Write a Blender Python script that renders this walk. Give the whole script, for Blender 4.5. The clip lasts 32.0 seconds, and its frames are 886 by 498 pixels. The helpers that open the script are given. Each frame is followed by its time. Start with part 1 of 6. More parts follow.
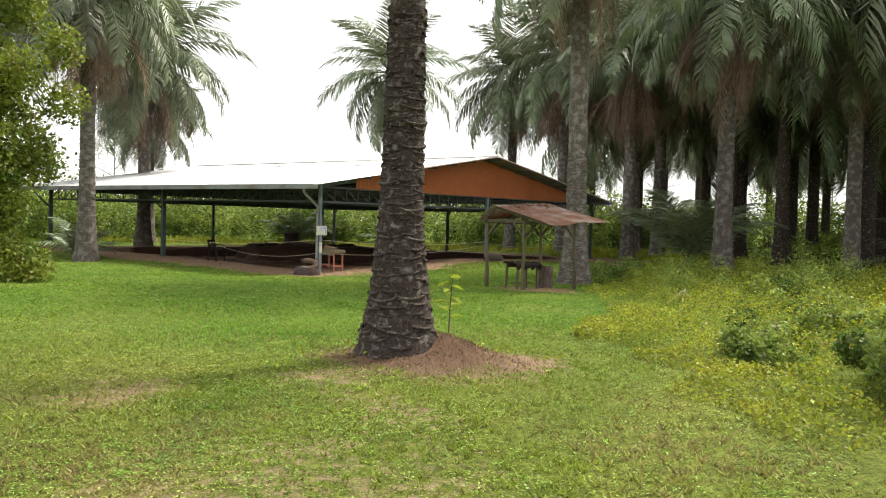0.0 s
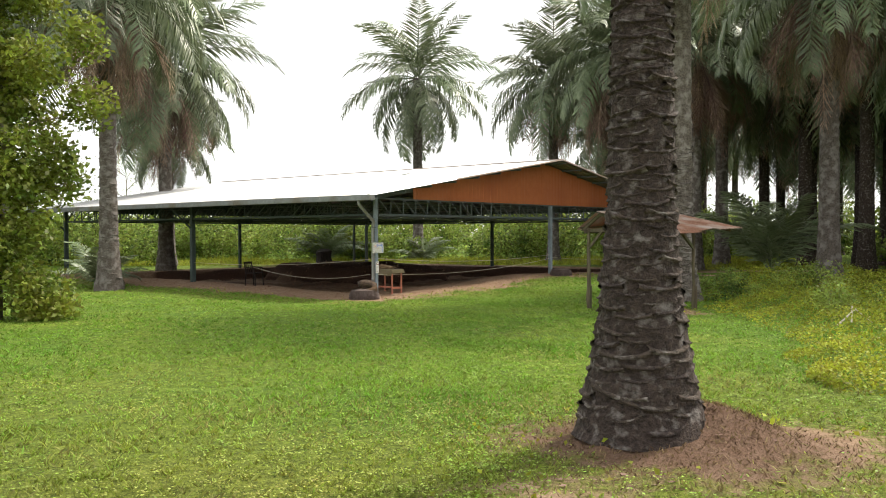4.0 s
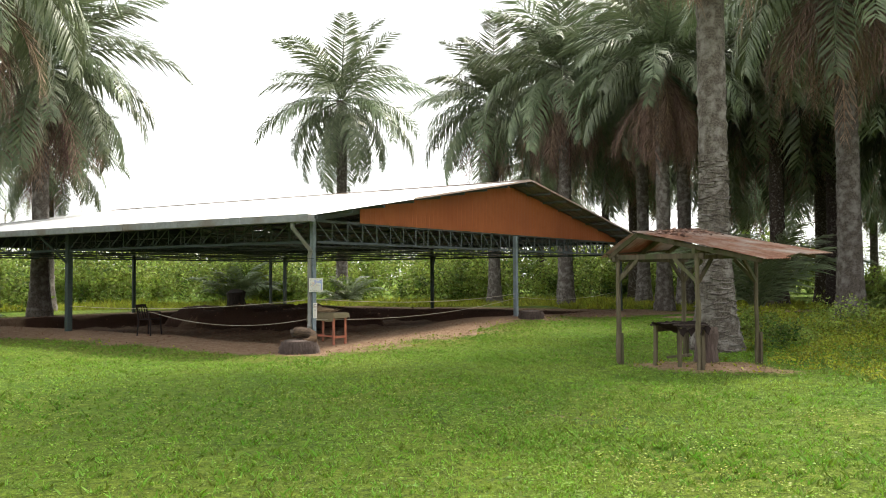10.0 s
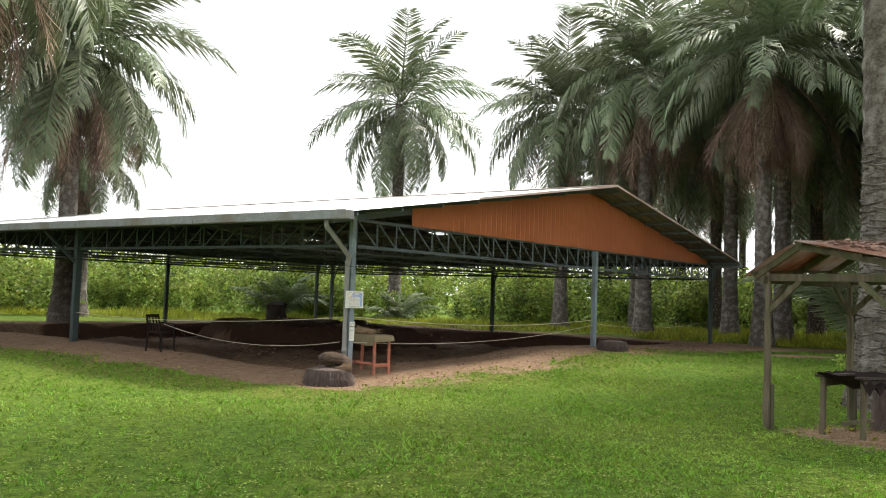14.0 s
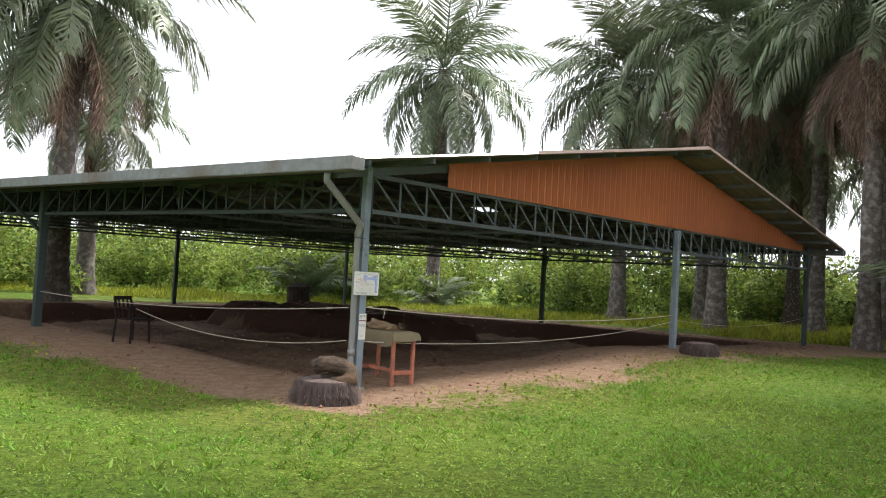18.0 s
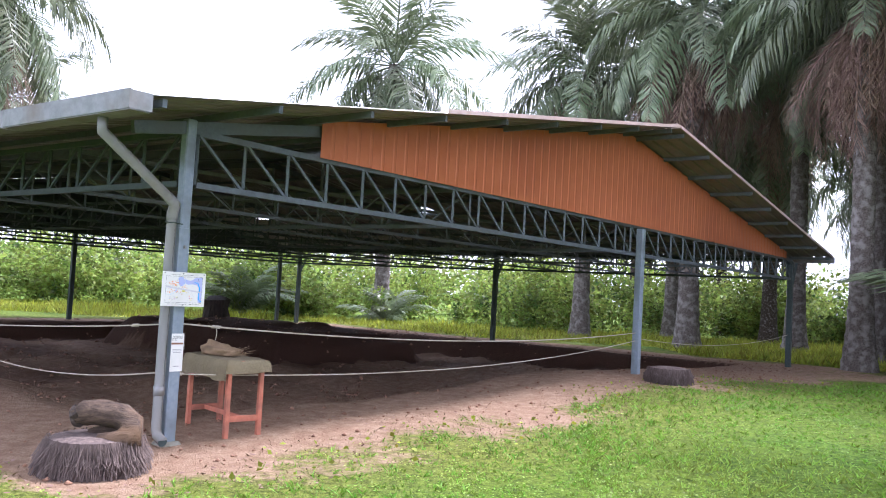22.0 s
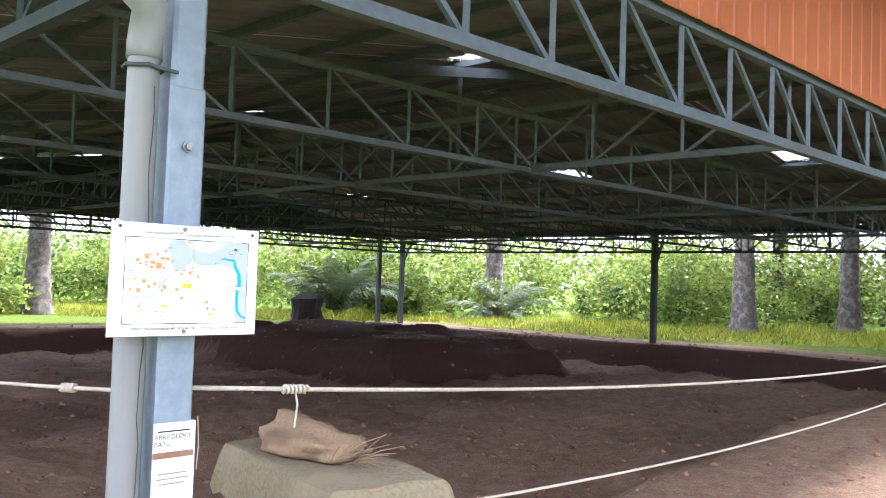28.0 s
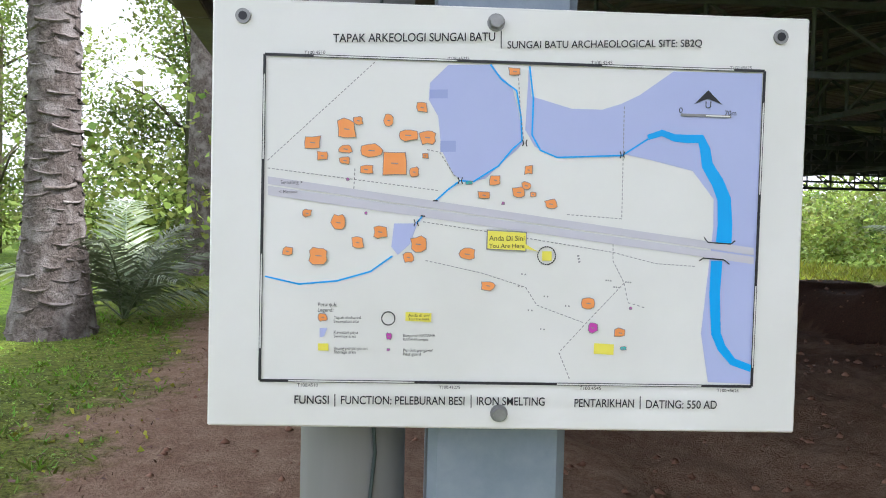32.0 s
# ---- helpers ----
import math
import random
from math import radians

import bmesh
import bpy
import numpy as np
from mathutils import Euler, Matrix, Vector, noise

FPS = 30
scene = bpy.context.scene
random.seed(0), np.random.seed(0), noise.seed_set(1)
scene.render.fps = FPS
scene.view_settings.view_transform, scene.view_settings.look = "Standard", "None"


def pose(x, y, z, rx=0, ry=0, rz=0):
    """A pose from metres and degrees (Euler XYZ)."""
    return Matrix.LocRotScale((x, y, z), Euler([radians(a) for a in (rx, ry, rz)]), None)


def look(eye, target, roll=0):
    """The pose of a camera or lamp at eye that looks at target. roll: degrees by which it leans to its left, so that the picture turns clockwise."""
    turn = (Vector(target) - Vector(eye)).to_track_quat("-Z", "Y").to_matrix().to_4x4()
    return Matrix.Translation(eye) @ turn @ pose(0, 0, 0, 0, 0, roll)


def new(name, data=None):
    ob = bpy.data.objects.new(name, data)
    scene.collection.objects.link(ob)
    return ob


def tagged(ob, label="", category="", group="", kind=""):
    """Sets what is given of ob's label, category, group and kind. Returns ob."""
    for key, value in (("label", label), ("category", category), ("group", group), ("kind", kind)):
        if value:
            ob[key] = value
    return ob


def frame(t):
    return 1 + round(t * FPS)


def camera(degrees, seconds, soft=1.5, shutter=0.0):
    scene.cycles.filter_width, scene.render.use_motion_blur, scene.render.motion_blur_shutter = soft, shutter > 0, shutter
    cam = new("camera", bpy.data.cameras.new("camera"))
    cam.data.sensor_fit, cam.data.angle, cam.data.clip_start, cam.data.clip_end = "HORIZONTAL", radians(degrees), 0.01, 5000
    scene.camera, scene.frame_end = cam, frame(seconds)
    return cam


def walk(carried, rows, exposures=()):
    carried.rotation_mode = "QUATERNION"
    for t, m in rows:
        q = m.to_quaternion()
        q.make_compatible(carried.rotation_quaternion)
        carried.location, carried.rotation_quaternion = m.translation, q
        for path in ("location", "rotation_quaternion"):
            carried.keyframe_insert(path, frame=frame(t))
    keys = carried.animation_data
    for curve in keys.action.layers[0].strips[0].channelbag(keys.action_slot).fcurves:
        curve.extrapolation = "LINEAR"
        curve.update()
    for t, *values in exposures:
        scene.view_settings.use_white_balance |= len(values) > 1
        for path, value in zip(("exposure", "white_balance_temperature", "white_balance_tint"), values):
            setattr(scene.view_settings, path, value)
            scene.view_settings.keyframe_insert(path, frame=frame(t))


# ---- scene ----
cam = camera(58.0, 32.0, soft=1.0)
PATH = [
    (0, (0.663, -0.975, 2.456), (0.627, 1.023, 2.386), 1.5),
    (0.5, (0.400, -0.486, 2.439), (0.337, 1.511, 2.361), 1.5),
    (1, (0.196, -0.123, 2.439), (0.119, 1.873, 2.356), 1.3),
    (1.5, (-0.091, 0.277, 2.419), (-0.236, 2.269, 2.310), 1.3),
    (2, (-0.354, 0.738, 2.426), (-0.502, 2.732, 2.364), 0.8),
    (2.5, (-0.624, 1.195, 2.428), (-0.728, 3.192, 2.412), -0.1),
    (3, (-0.965, 1.633, 2.425), (-1.076, 3.630, 2.390), -0.9),
    (3.5, (-1.234, 2.042, 2.429), (-1.316, 4.040, 2.385), -0.8),
    (5.5, (-1.968, 3.860, 2.377), (-1.936, 5.860, 2.380), 1.9),
    (6, (-2.044, 4.213, 2.378), (-1.956, 6.211, 2.347), 2.1),
    (6.5, (-2.118, 4.624, 2.370), (-2.010, 6.622, 2.367), 2.6),
    (7, (-2.211, 5.140, 2.369), (-2.123, 7.138, 2.342), 2.3),
    (7.5, (-2.324, 5.599, 2.333), (-2.213, 7.596, 2.334), 2.2),
    (8, (-2.477, 6.073, 2.312), (-2.391, 8.071, 2.304), 0.8),
    (8.5, (-2.519, 6.579, 2.291), (-2.413, 8.577, 2.299), 0.2),
    (9, (-2.622, 7.062, 2.248), (-2.529, 9.060, 2.295), -0.2),
    (9.5, (-2.743, 7.503, 2.200), (-2.624, 9.499, 2.237), -1.0),
    (10, (-2.793, 7.937, 2.195), (-2.617, 9.928, 2.263), -0.4),
    (10.5, (-2.834, 8.418, 2.181), (-2.654, 10.410, 2.225), -0.0),
    (11, (-2.832, 8.869, 2.170), (-2.629, 10.857, 2.230), 0.6),
    (11.5, (-2.774, 9.412, 2.159), (-2.606, 11.404, 2.219), 1.6),
    (12, (-2.744, 9.862, 2.137), (-2.619, 11.858, 2.177), 2.0),
    (12.5, (-2.670, 10.411, 2.166), (-2.561, 12.408, 2.195), 1.9),
    (13, (-2.650, 10.897, 2.109), (-2.598, 12.895, 2.153), 2.1),
    (13.5, (-2.699, 11.299, 2.119), (-2.646, 13.298, 2.149), 1.6),
    (14, (-2.728, 11.771, 2.149), (-2.694, 13.768, 2.264), 1.9),
    (14.5, (-2.719, 12.329, 2.138), (-2.745, 14.326, 2.236), 2.2),
    (16.5, (-2.677, 14.577, 2.168), (-2.800, 16.572, 2.238), 2.8),
    (17, (-2.659, 14.969, 2.191), (-2.809, 16.963, 2.221), 2.4),
    (17.5, (-2.685, 15.439, 2.178), (-2.835, 17.433, 2.232), 2.5),
    (18, (-2.674, 15.903, 2.148), (-2.747, 17.900, 2.220), 3.2),
    (18.5, (-2.680, 16.152, 2.075), (-2.365, 18.123, 2.196), 3.7),
    (19, (-2.448, 16.499, 2.097), (-1.921, 18.426, 2.198), 2.9),
    (19.5, (-2.192, 16.924, 2.145), (-1.621, 18.837, 2.264), 5.2),
    (20, (-1.998, 17.298, 2.112), (-1.367, 19.194, 2.201), 5.3),
    (20.5, (-1.729, 17.804, 2.122), (-1.140, 19.716, 2.155), 3.1),
    (21, (-1.542, 18.217, 2.036), (-1.121, 20.173, 2.020), 3.5),
    (21.5, (-1.557, 18.763, 2.058), (-1.347, 20.751, 2.111), 3.4),
    (22, (-1.635, 19.392, 2.096), (-1.644, 21.389, 2.210), 3.2),
    (22.5, (-1.758, 19.797, 2.119), (-1.794, 21.793, 2.247), 2.8),
    (23, (-1.879, 20.227, 2.098), (-1.900, 22.223, 2.238), 2.6),
    (23.5, (-2.009, 20.645, 2.063), (-2.063, 22.640, 2.194), 2.2),
    (24, (-2.190, 21.052, 2.087), (-2.253, 23.048, 2.194), 1.3),
    (24.5, (-2.355, 21.558, 2.069), (-2.443, 23.551, 2.203), 2.1),
    (25, (-2.496, 21.991, 2.052), (-2.616, 23.983, 2.187), 2.4),
    (25.5, (-2.576, 22.454, 2.042), (-2.690, 24.447, 2.160), 2.4),
    (27.5, (-3.017, 24.258, 2.038), (-3.217, 26.244, 2.157), 2.7),
    (28, (-3.102, 24.752, 2.024), (-3.326, 26.737, 2.111), 1.9),
    (28.5, (-3.144, 25.228, 2.039), (-3.545, 27.186, 2.123), 2.1),
    (29, (-3.231, 25.693, 2.039), (-3.804, 27.608, 2.093), 2.1),
    (29.5, (-3.340, 26.058, 2.064), (-4.168, 27.879, 2.092), 2.0),
    (30, (-3.447, 26.358, 2.067), (-4.719, 27.901, 2.081), 2.1),
    (30.5, (-3.540, 26.478, 2.069), (-4.981, 27.864, 2.041), 1.5),
    (31, (-3.643, 26.539, 2.038), (-5.091, 27.918, 2.023), 1.5),
    (31.5, (-3.672, 26.590, 2.019), (-5.164, 27.922, 1.982), 1.4),
    (32, (-3.705, 26.567, 2.006), (-5.160, 27.943, 1.937), 1.4),
]
EXPOSURE = [(0, 0.44, 6900, 9), (6, 0.5, 6900, 10), (13, 0.6, 6700, 8), (17.5, 0.55, 6500, 9), (20, 1.62, 6000, 42), (21, 1.65, 6000, 38), (22, 1.38, 5550, 25), (23, 1.48, 5450, 24), (24, 1.75, 5350, 26), (25.5, 2.2, 5350, 27), (28, 2.2, 5650, 22), (29.2, 1.85, 5900, 13), (30.2, 1.5, 6000, 14), (32, 1.1, 5900, 18)]
walk(cam, [(t, look(eye, target, roll)) for t, eye, target, roll in PATH], EXPOSURE)

# ---- light ----
SUN_EL, SUN_AZ = 52.0, 54.0          # degrees: height, and clockwise from +y
world = bpy.data.worlds.new("world")
scene.world = world
world.use_nodes = True
wn, wl = world.node_tree.nodes, world.node_tree.links
wn.clear()
sky = wn.new("ShaderNodeTexSky")
sky.sky_type, sky.sun_disc = "NISHITA", False
sky.sun_elevation, sky.sun_rotation = radians(SUN_EL), radians(SUN_AZ)
sky.air_density, sky.dust_density, sky.ozone_density = 1.0, 6.0, 0.6
hs = wn.new("ShaderNodeHueSaturation")
hs.inputs["Saturation"].default_value = 0.22
haze = wn.new("ShaderNodeMix")
haze.data_type, haze.blend_type = "RGBA", "MIX"
haze.inputs["Factor"].default_value = 0.6
haze.inputs["B"].default_value = (9.5, 9.8, 10.2, 1)
bg = wn.new("ShaderNodeBackground")
bg.inputs["Strength"].default_value = 0.165
wo = wn.new("ShaderNodeOutputWorld")
wl.new(sky.outputs[0], hs.inputs["Color"])
wl.new(hs.outputs[0], haze.inputs["A"])
wl.new(haze.outputs["Result"], bg.inputs["Color"])
wl.new(bg.outputs[0], wo.inputs["Surface"])
sun_data = bpy.data.lights.new("sun", "SUN")
sun_data.energy, sun_data.angle, sun_data.color = 3.9, radians(8.0), (1.0, 0.95, 0.86)
sun = new("sun", sun_data)
sd = Vector((math.sin(radians(SUN_AZ)) * math.cos(radians(SUN_EL)), math.cos(radians(SUN_AZ)) * math.cos(radians(SUN_EL)), math.sin(radians(SUN_EL))))
sun.matrix_world = look(sd * 60, (0, 0, 0))

# ---- materials ----


def mat(name, c1, c2=None, scale=8.0, rough=0.8, metal=0.0, bump=0.3, detail=6.0, c3=None, scale2=0.7, lo=0.47, hi=0.66, per_object=0.0, stretch=(1, 1, 1), spec=0.4, trans=0.0, island=0.0, dist=0.02):
    """A surface of two colours mixed by fine noise, a third in broad stains, and a fine relief."""
    m = bpy.data.materials.new(name)
    m.use_nodes = True
    n, l = m.node_tree.nodes, m.node_tree.links
    b = n["Principled BSDF"]
    b.inputs["Roughness"].default_value, b.inputs["Metallic"].default_value = rough, metal
    b.inputs["Specular IOR Level"].default_value = spec
    co = n.new("ShaderNodeTexCoord")
    mp = n.new("ShaderNodeMapping")
    mp.inputs["Scale"].default_value = stretch
    if per_object:
        oi = n.new("ShaderNodeObjectInfo")
        of = n.new("ShaderNodeVectorMath")
        of.operation = "MULTIPLY_ADD"
        of.inputs[1].default_value = (31, 17, 23)
        l.new(oi.outputs["Random"], of.inputs[0])
        l.new(co.outputs["Object"], of.inputs[2])
        l.new(of.outputs[0], mp.inputs["Vector"])
    else:
        l.new(co.outputs["Object"], mp.inputs["Vector"])
    n1 = n.new("ShaderNodeTexNoise")
    n1.inputs["Scale"].default_value, n1.inputs["Detail"].default_value, n1.inputs["Roughness"].default_value = scale, detail, 0.65
    l.new(mp.outputs[0], n1.inputs["Vector"])
    r1 = n.new("ShaderNodeValToRGB")
    r1.color_ramp.elements[0].position, r1.color_ramp.elements[1].position = 0.35, 0.68
    r1.color_ramp.elements[0].color, r1.color_ramp.elements[1].color = (*c1, 1), (*(c2 or c1), 1)
    l.new(n1.outputs["Fac"], r1.inputs["Fac"])
    col = r1.outputs[0]
    if c3:
        n2 = n.new("ShaderNodeTexNoise")
        n2.inputs["Scale"].default_value, n2.inputs["Detail"].default_value = scale2, 5
        l.new(mp.outputs[0], n2.inputs["Vector"])
        r2 = n.new("ShaderNodeValToRGB")
        r2.color_ramp.elements[0].position, r2.color_ramp.elements[1].position = lo, hi
        l.new(n2.outputs["Fac"], r2.inputs["Fac"])
        mx = n.new("ShaderNodeMix")
        mx.data_type = "RGBA"
        l.new(r2.outputs[0], mx.inputs["Factor"])
        l.new(col, mx.inputs["A"])
        mx.inputs["B"].default_value = (*c3, 1)
        col = mx.outputs["Result"]
    if per_object or island:
        src = n.new("ShaderNodeNewGeometry").outputs["Random Per Island"] if island else n.new("ShaderNodeObjectInfo").outputs["Random"]
        hv = n.new("ShaderNodeHueSaturation")
        amount = island or per_object
        for sock, lo, hi in (("Value", 1 - amount, 1 + amount), ("Hue", 0.5 - 0.05 * amount, 0.5 + 0.05 * amount)):
            mr = n.new("ShaderNodeMapRange")
            mr.inputs["To Min"].default_value, mr.inputs["To Max"].default_value = lo, hi
            l.new(src, mr.inputs["Value"])
            l.new(mr.outputs[0], hv.inputs[sock])
        l.new(col, hv.inputs["Color"])
        col = hv.outputs[0]
    l.new(col, b.inputs["Base Color"])
    if bump:
        bp = n.new("ShaderNodeBump")
        bp.inputs["Strength"].default_value, bp.inputs["Distance"].default_value = bump, dist
        l.new(n1.outputs["Fac"], bp.inputs["Height"])
        l.new(bp.outputs[0], b.inputs["Normal"])
    if trans:
        tr = n.new("ShaderNodeBsdfTranslucent")
        l.new(col, tr.inputs["Color"])
        ms = n.new("ShaderNodeMixShader")
        ms.inputs[0].default_value = trans
        l.new(b.outputs[0], ms.inputs[1])
        l.new(tr.outputs[0], ms.inputs[2])
        l.new(ms.outputs[0], n["Material Output"].inputs["Surface"])
    return m


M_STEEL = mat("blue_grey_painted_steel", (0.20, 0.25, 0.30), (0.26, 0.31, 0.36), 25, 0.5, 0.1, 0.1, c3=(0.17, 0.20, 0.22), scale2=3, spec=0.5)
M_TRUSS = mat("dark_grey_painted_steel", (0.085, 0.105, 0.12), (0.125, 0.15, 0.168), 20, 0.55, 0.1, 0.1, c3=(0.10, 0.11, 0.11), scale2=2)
# darker copy of the frame steel, with roof shade put into its colour
M_DARKSTEEL = mat("shade_darkened_green_steel", (0.035, 0.055, 0.055), (0.055, 0.075, 0.07), 20, 0.6, 0.0, 0.1)
M_PIPE = mat("grey_plastic_pipe", (0.20, 0.20, 0.195), (0.255, 0.255, 0.25), 6, 0.45, 0, 0.05, c3=(0.22, 0.21, 0.19), scale2=5, stretch=(1, 1, 0.15))
M_GUTTER = mat("weathered_galvanised_gutter", (0.17, 0.18, 0.185), (0.24, 0.25, 0.255), 10, 0.55, 0.1, 0.15, c3=(0.15, 0.125, 0.10), scale2=1.6, lo=0.5, hi=0.7)
M_ROOF = mat("grey_white_metal_sheet", (0.54, 0.54, 0.54), (0.64, 0.64, 0.64), 6, 0.35, 0.1, 0.1, c3=(0.42, 0.42, 0.42), scale2=0.6)
M_SKYLIGHT = mat("milky_translucent_sheet", (0.80, 0.82, 0.84), (0.86, 0.87, 0.88), 6, 0.4, 0, 0.0, trans=0.85)
# darker copy of the roof sheet: shade under the roof is in its colour
M_ROOFUNDER = mat("shaded_grey_sheet_underside", (0.17, 0.165, 0.165), (0.21, 0.20, 0.20), 5, 0.6, 0.0, 0.1, c3=(0.13, 0.12, 0.12), scale2=0.8)
M_ORANGE = mat("orange_brown_painted_sheet", (0.46, 0.13, 0.045), (0.52, 0.16, 0.06), 4, 0.5, 0, 0.05, c3=(0.40, 0.11, 0.04), scale2=0.5)
M_DIRT = mat("dry_red_earth", (0.20, 0.10, 0.06), (0.30, 0.17, 0.11), 9, 0.95, 0, 0.6, c3=(0.14, 0.07, 0.045), scale2=0.9)
# near palm's own dark bark; on grove trunks it stands for shade
M_TRUNK = mat("dark_bark_and_grove_shade", (0.020, 0.014, 0.011), (0.085, 0.061, 0.049), 26, 0.95, 0, 1.0, c3=(0.23, 0.21, 0.195), scale2=11.0, dist=0.05, per_object=0.3, lo=0.54, hi=0.74)
M_TRUNKG = mat("grey_palm_bark", (0.055, 0.044, 0.037), (0.17, 0.145, 0.125), 24, 0.95, 0, 1.0, c3=(0.235, 0.215, 0.20), scale2=5.0, dist=0.04, per_object=0.2)
M_FROND = mat("palm_frond_green", (0.09, 0.125, 0.06), (0.225, 0.26, 0.15), 3, 0.36, 0, 0.0, trans=0.2, per_object=0.35, spec=0.5)
M_DEAD = mat("dead_palm_frond", (0.15, 0.085, 0.065), (0.38, 0.26, 0.21), 5, 0.9, 0, 0.0, trans=0.15, per_object=0.4)
M_GRASSDRY = mat("yellowing_lawn_blades", (0.12, 0.17, 0.018), (0.28, 0.32, 0.045), 0.7, 0.6, 0, 0.0, trans=0.4, island=0.5, c3=(0.27, 0.22, 0.085), scale2=0.6, lo=0.48, hi=0.68)
M_GRASS = mat("lawn_blades", (0.10, 0.205, 0.014), (0.205, 0.325, 0.035), 0.5, 0.6, 0, 0.0, trans=0.4, island=0.55, c3=(0.26, 0.33, 0.055), scale2=0.3, lo=0.52, hi=0.7)
M_CLOVER = mat("lawn_leaf_green", (0.10, 0.20, 0.018), (0.30, 0.42, 0.06), 0.8, 0.5, 0, 0.0, trans=0.3, island=0.45, c3=(0.36, 0.36, 0.08), scale2=0.35, lo=0.52, hi=0.7)
M_WEED = mat("weed_leaves", (0.12, 0.16, 0.013), (0.42, 0.42, 0.04), 1.1, 0.6, 0, 0.0, trans=0.4, island=0.45)
M_STRAW = mat("dry_grass", (0.10, 0.062, 0.034), (0.24, 0.165, 0.09), 4, 0.9, 0, 0.0, trans=0.2, island=0.4)
M_EDGE = mat("faded_red_flashing", (0.46, 0.34, 0.31), (0.56, 0.44, 0.41), 8, 0.5, 0.1, 0.05)
M_TREELEAF = mat("tree_leaves", (0.06, 0.10, 0.014), (0.27, 0.30, 0.04), 1.1, 0.55, 0, 0.0, trans=0.4, island=0.45)
M_SHRUB = mat("shrub_leaves", (0.04, 0.085, 0.014), (0.36, 0.44, 0.09), 0.7, 0.55, 0, 0.0, trans=0.5, island=0.45)
M_WOODPOST = mat("mossy_weathered_timber", (0.065, 0.052, 0.032), (0.14, 0.115, 0.075), 14, 0.9, 0, 0.4, c3=(0.07, 0.08, 0.035), scale2=3, stretch=(1, 1, 0.12), per_object=0.2)
M_RUST = mat("rusted_corrugated_tin", (0.23, 0.10, 0.06), (0.36, 0.21, 0.15), 7, 0.75, 0.2, 0.3, c3=(0.42, 0.36, 0.32), scale2=1.6)
M_REDWOOD = mat("salmon_painted_timber", (0.42, 0.13, 0.08), (0.50, 0.19, 0.12), 18, 0.7, 0, 0.2, c3=(0.30, 0.12, 0.08), scale2=4)
M_CLOTH = mat("olive_canvas", (0.15, 0.125, 0.075), (0.235, 0.195, 0.12), 60, 0.95, 0, 0.3, c3=(0.22, 0.18, 0.11), scale2=3)
M_BURLAP = mat("tan_burlap", (0.24, 0.16, 0.09), (0.33, 0.23, 0.14), 90, 0.95, 0, 0.4, c3=(0.18, 0.12, 0.07), scale2=6)
M_ROPE = mat("cream_rope", (0.42, 0.37, 0.30), (0.56, 0.51, 0.43), 60, 0.9, 0, 0.3, c3=(0.40, 0.34, 0.26), scale2=4)
M_STUMP = mat("grey_brown_stump_roots", (0.07, 0.05, 0.045), (0.16, 0.12, 0.105), 20, 0.95, 0, 0.8, stretch=(1, 1, 0.2))
M_WOODBLOCK = mat("weathered_brown_wood", (0.04, 0.027, 0.02), (0.13, 0.088, 0.062), 26, 0.95, 0, 1.0, c3=(0.15, 0.09, 0.05), scale2=5, stretch=(0.3, 1, 1))
M_CONCRETE = mat("weathered_concrete", (0.17, 0.16, 0.12), (0.27, 0.26, 0.22), 12, 0.9, 0, 0.4)
M_PLASTIC = mat("dark_brown_plastic", (0.020, 0.014, 0.013), (0.03, 0.021, 0.019), 4, 0.85, 0, 0.1, spec=0.1)
M_DARKWOOD = mat("dark_stained_old_wood", (0.03, 0.022, 0.018), (0.07, 0.05, 0.04), 16, 0.85, 0, 0.4, stretch=(1, 1, 0.2))

# ---- plan ----
POST_A = Vector((-4.2, 27.1))
U, V = Vector((0.6536, 0.7569)), Vector((-0.817, 0.577))
N_FRONT = Vector((0.7569, -0.6536))
BAY_U, BAY_V = 9.0, 9.2
EAVE, RIDGE, A0, A1, B0, B1 = 3.57, 5.22, -1.05, 18.15, -0.97, 19.45
RIDGE_A = 8.72


def P(a, b, z=0.0):
    q = POST_A + U * a + V * b
    return Vector((q.x, q.y, z))


def ab(x, y):
    dx, dy = x - POST_A.x, y - POST_A.y
    det = U.x * V.y - V.x * U.y
    return (dx * V.y - V.x * dy) / det, (U.x * dy - U.y * dx) / det


def roof_z(a):
    return EAVE + (RIDGE - EAVE) * (1 - abs(a - RIDGE_A) / (RIDGE_A - A0))


def sm(x, lo, hi):
    t = np.clip((x - lo) / (hi - lo), 0, 1)
    return t * t * (3 - 2 * t)


def wob(x, y, f, seed=0.0):
    return (np.sin(x * f + 1.3 * np.sin(y * f * 0.7 + seed) + seed) + np.sin(y * f * 1.1 + 1.7 * np.sin(x * f * 0.6 + 2 * seed))) * 0.5


PALM_NEAR = (-0.05, 8.95)


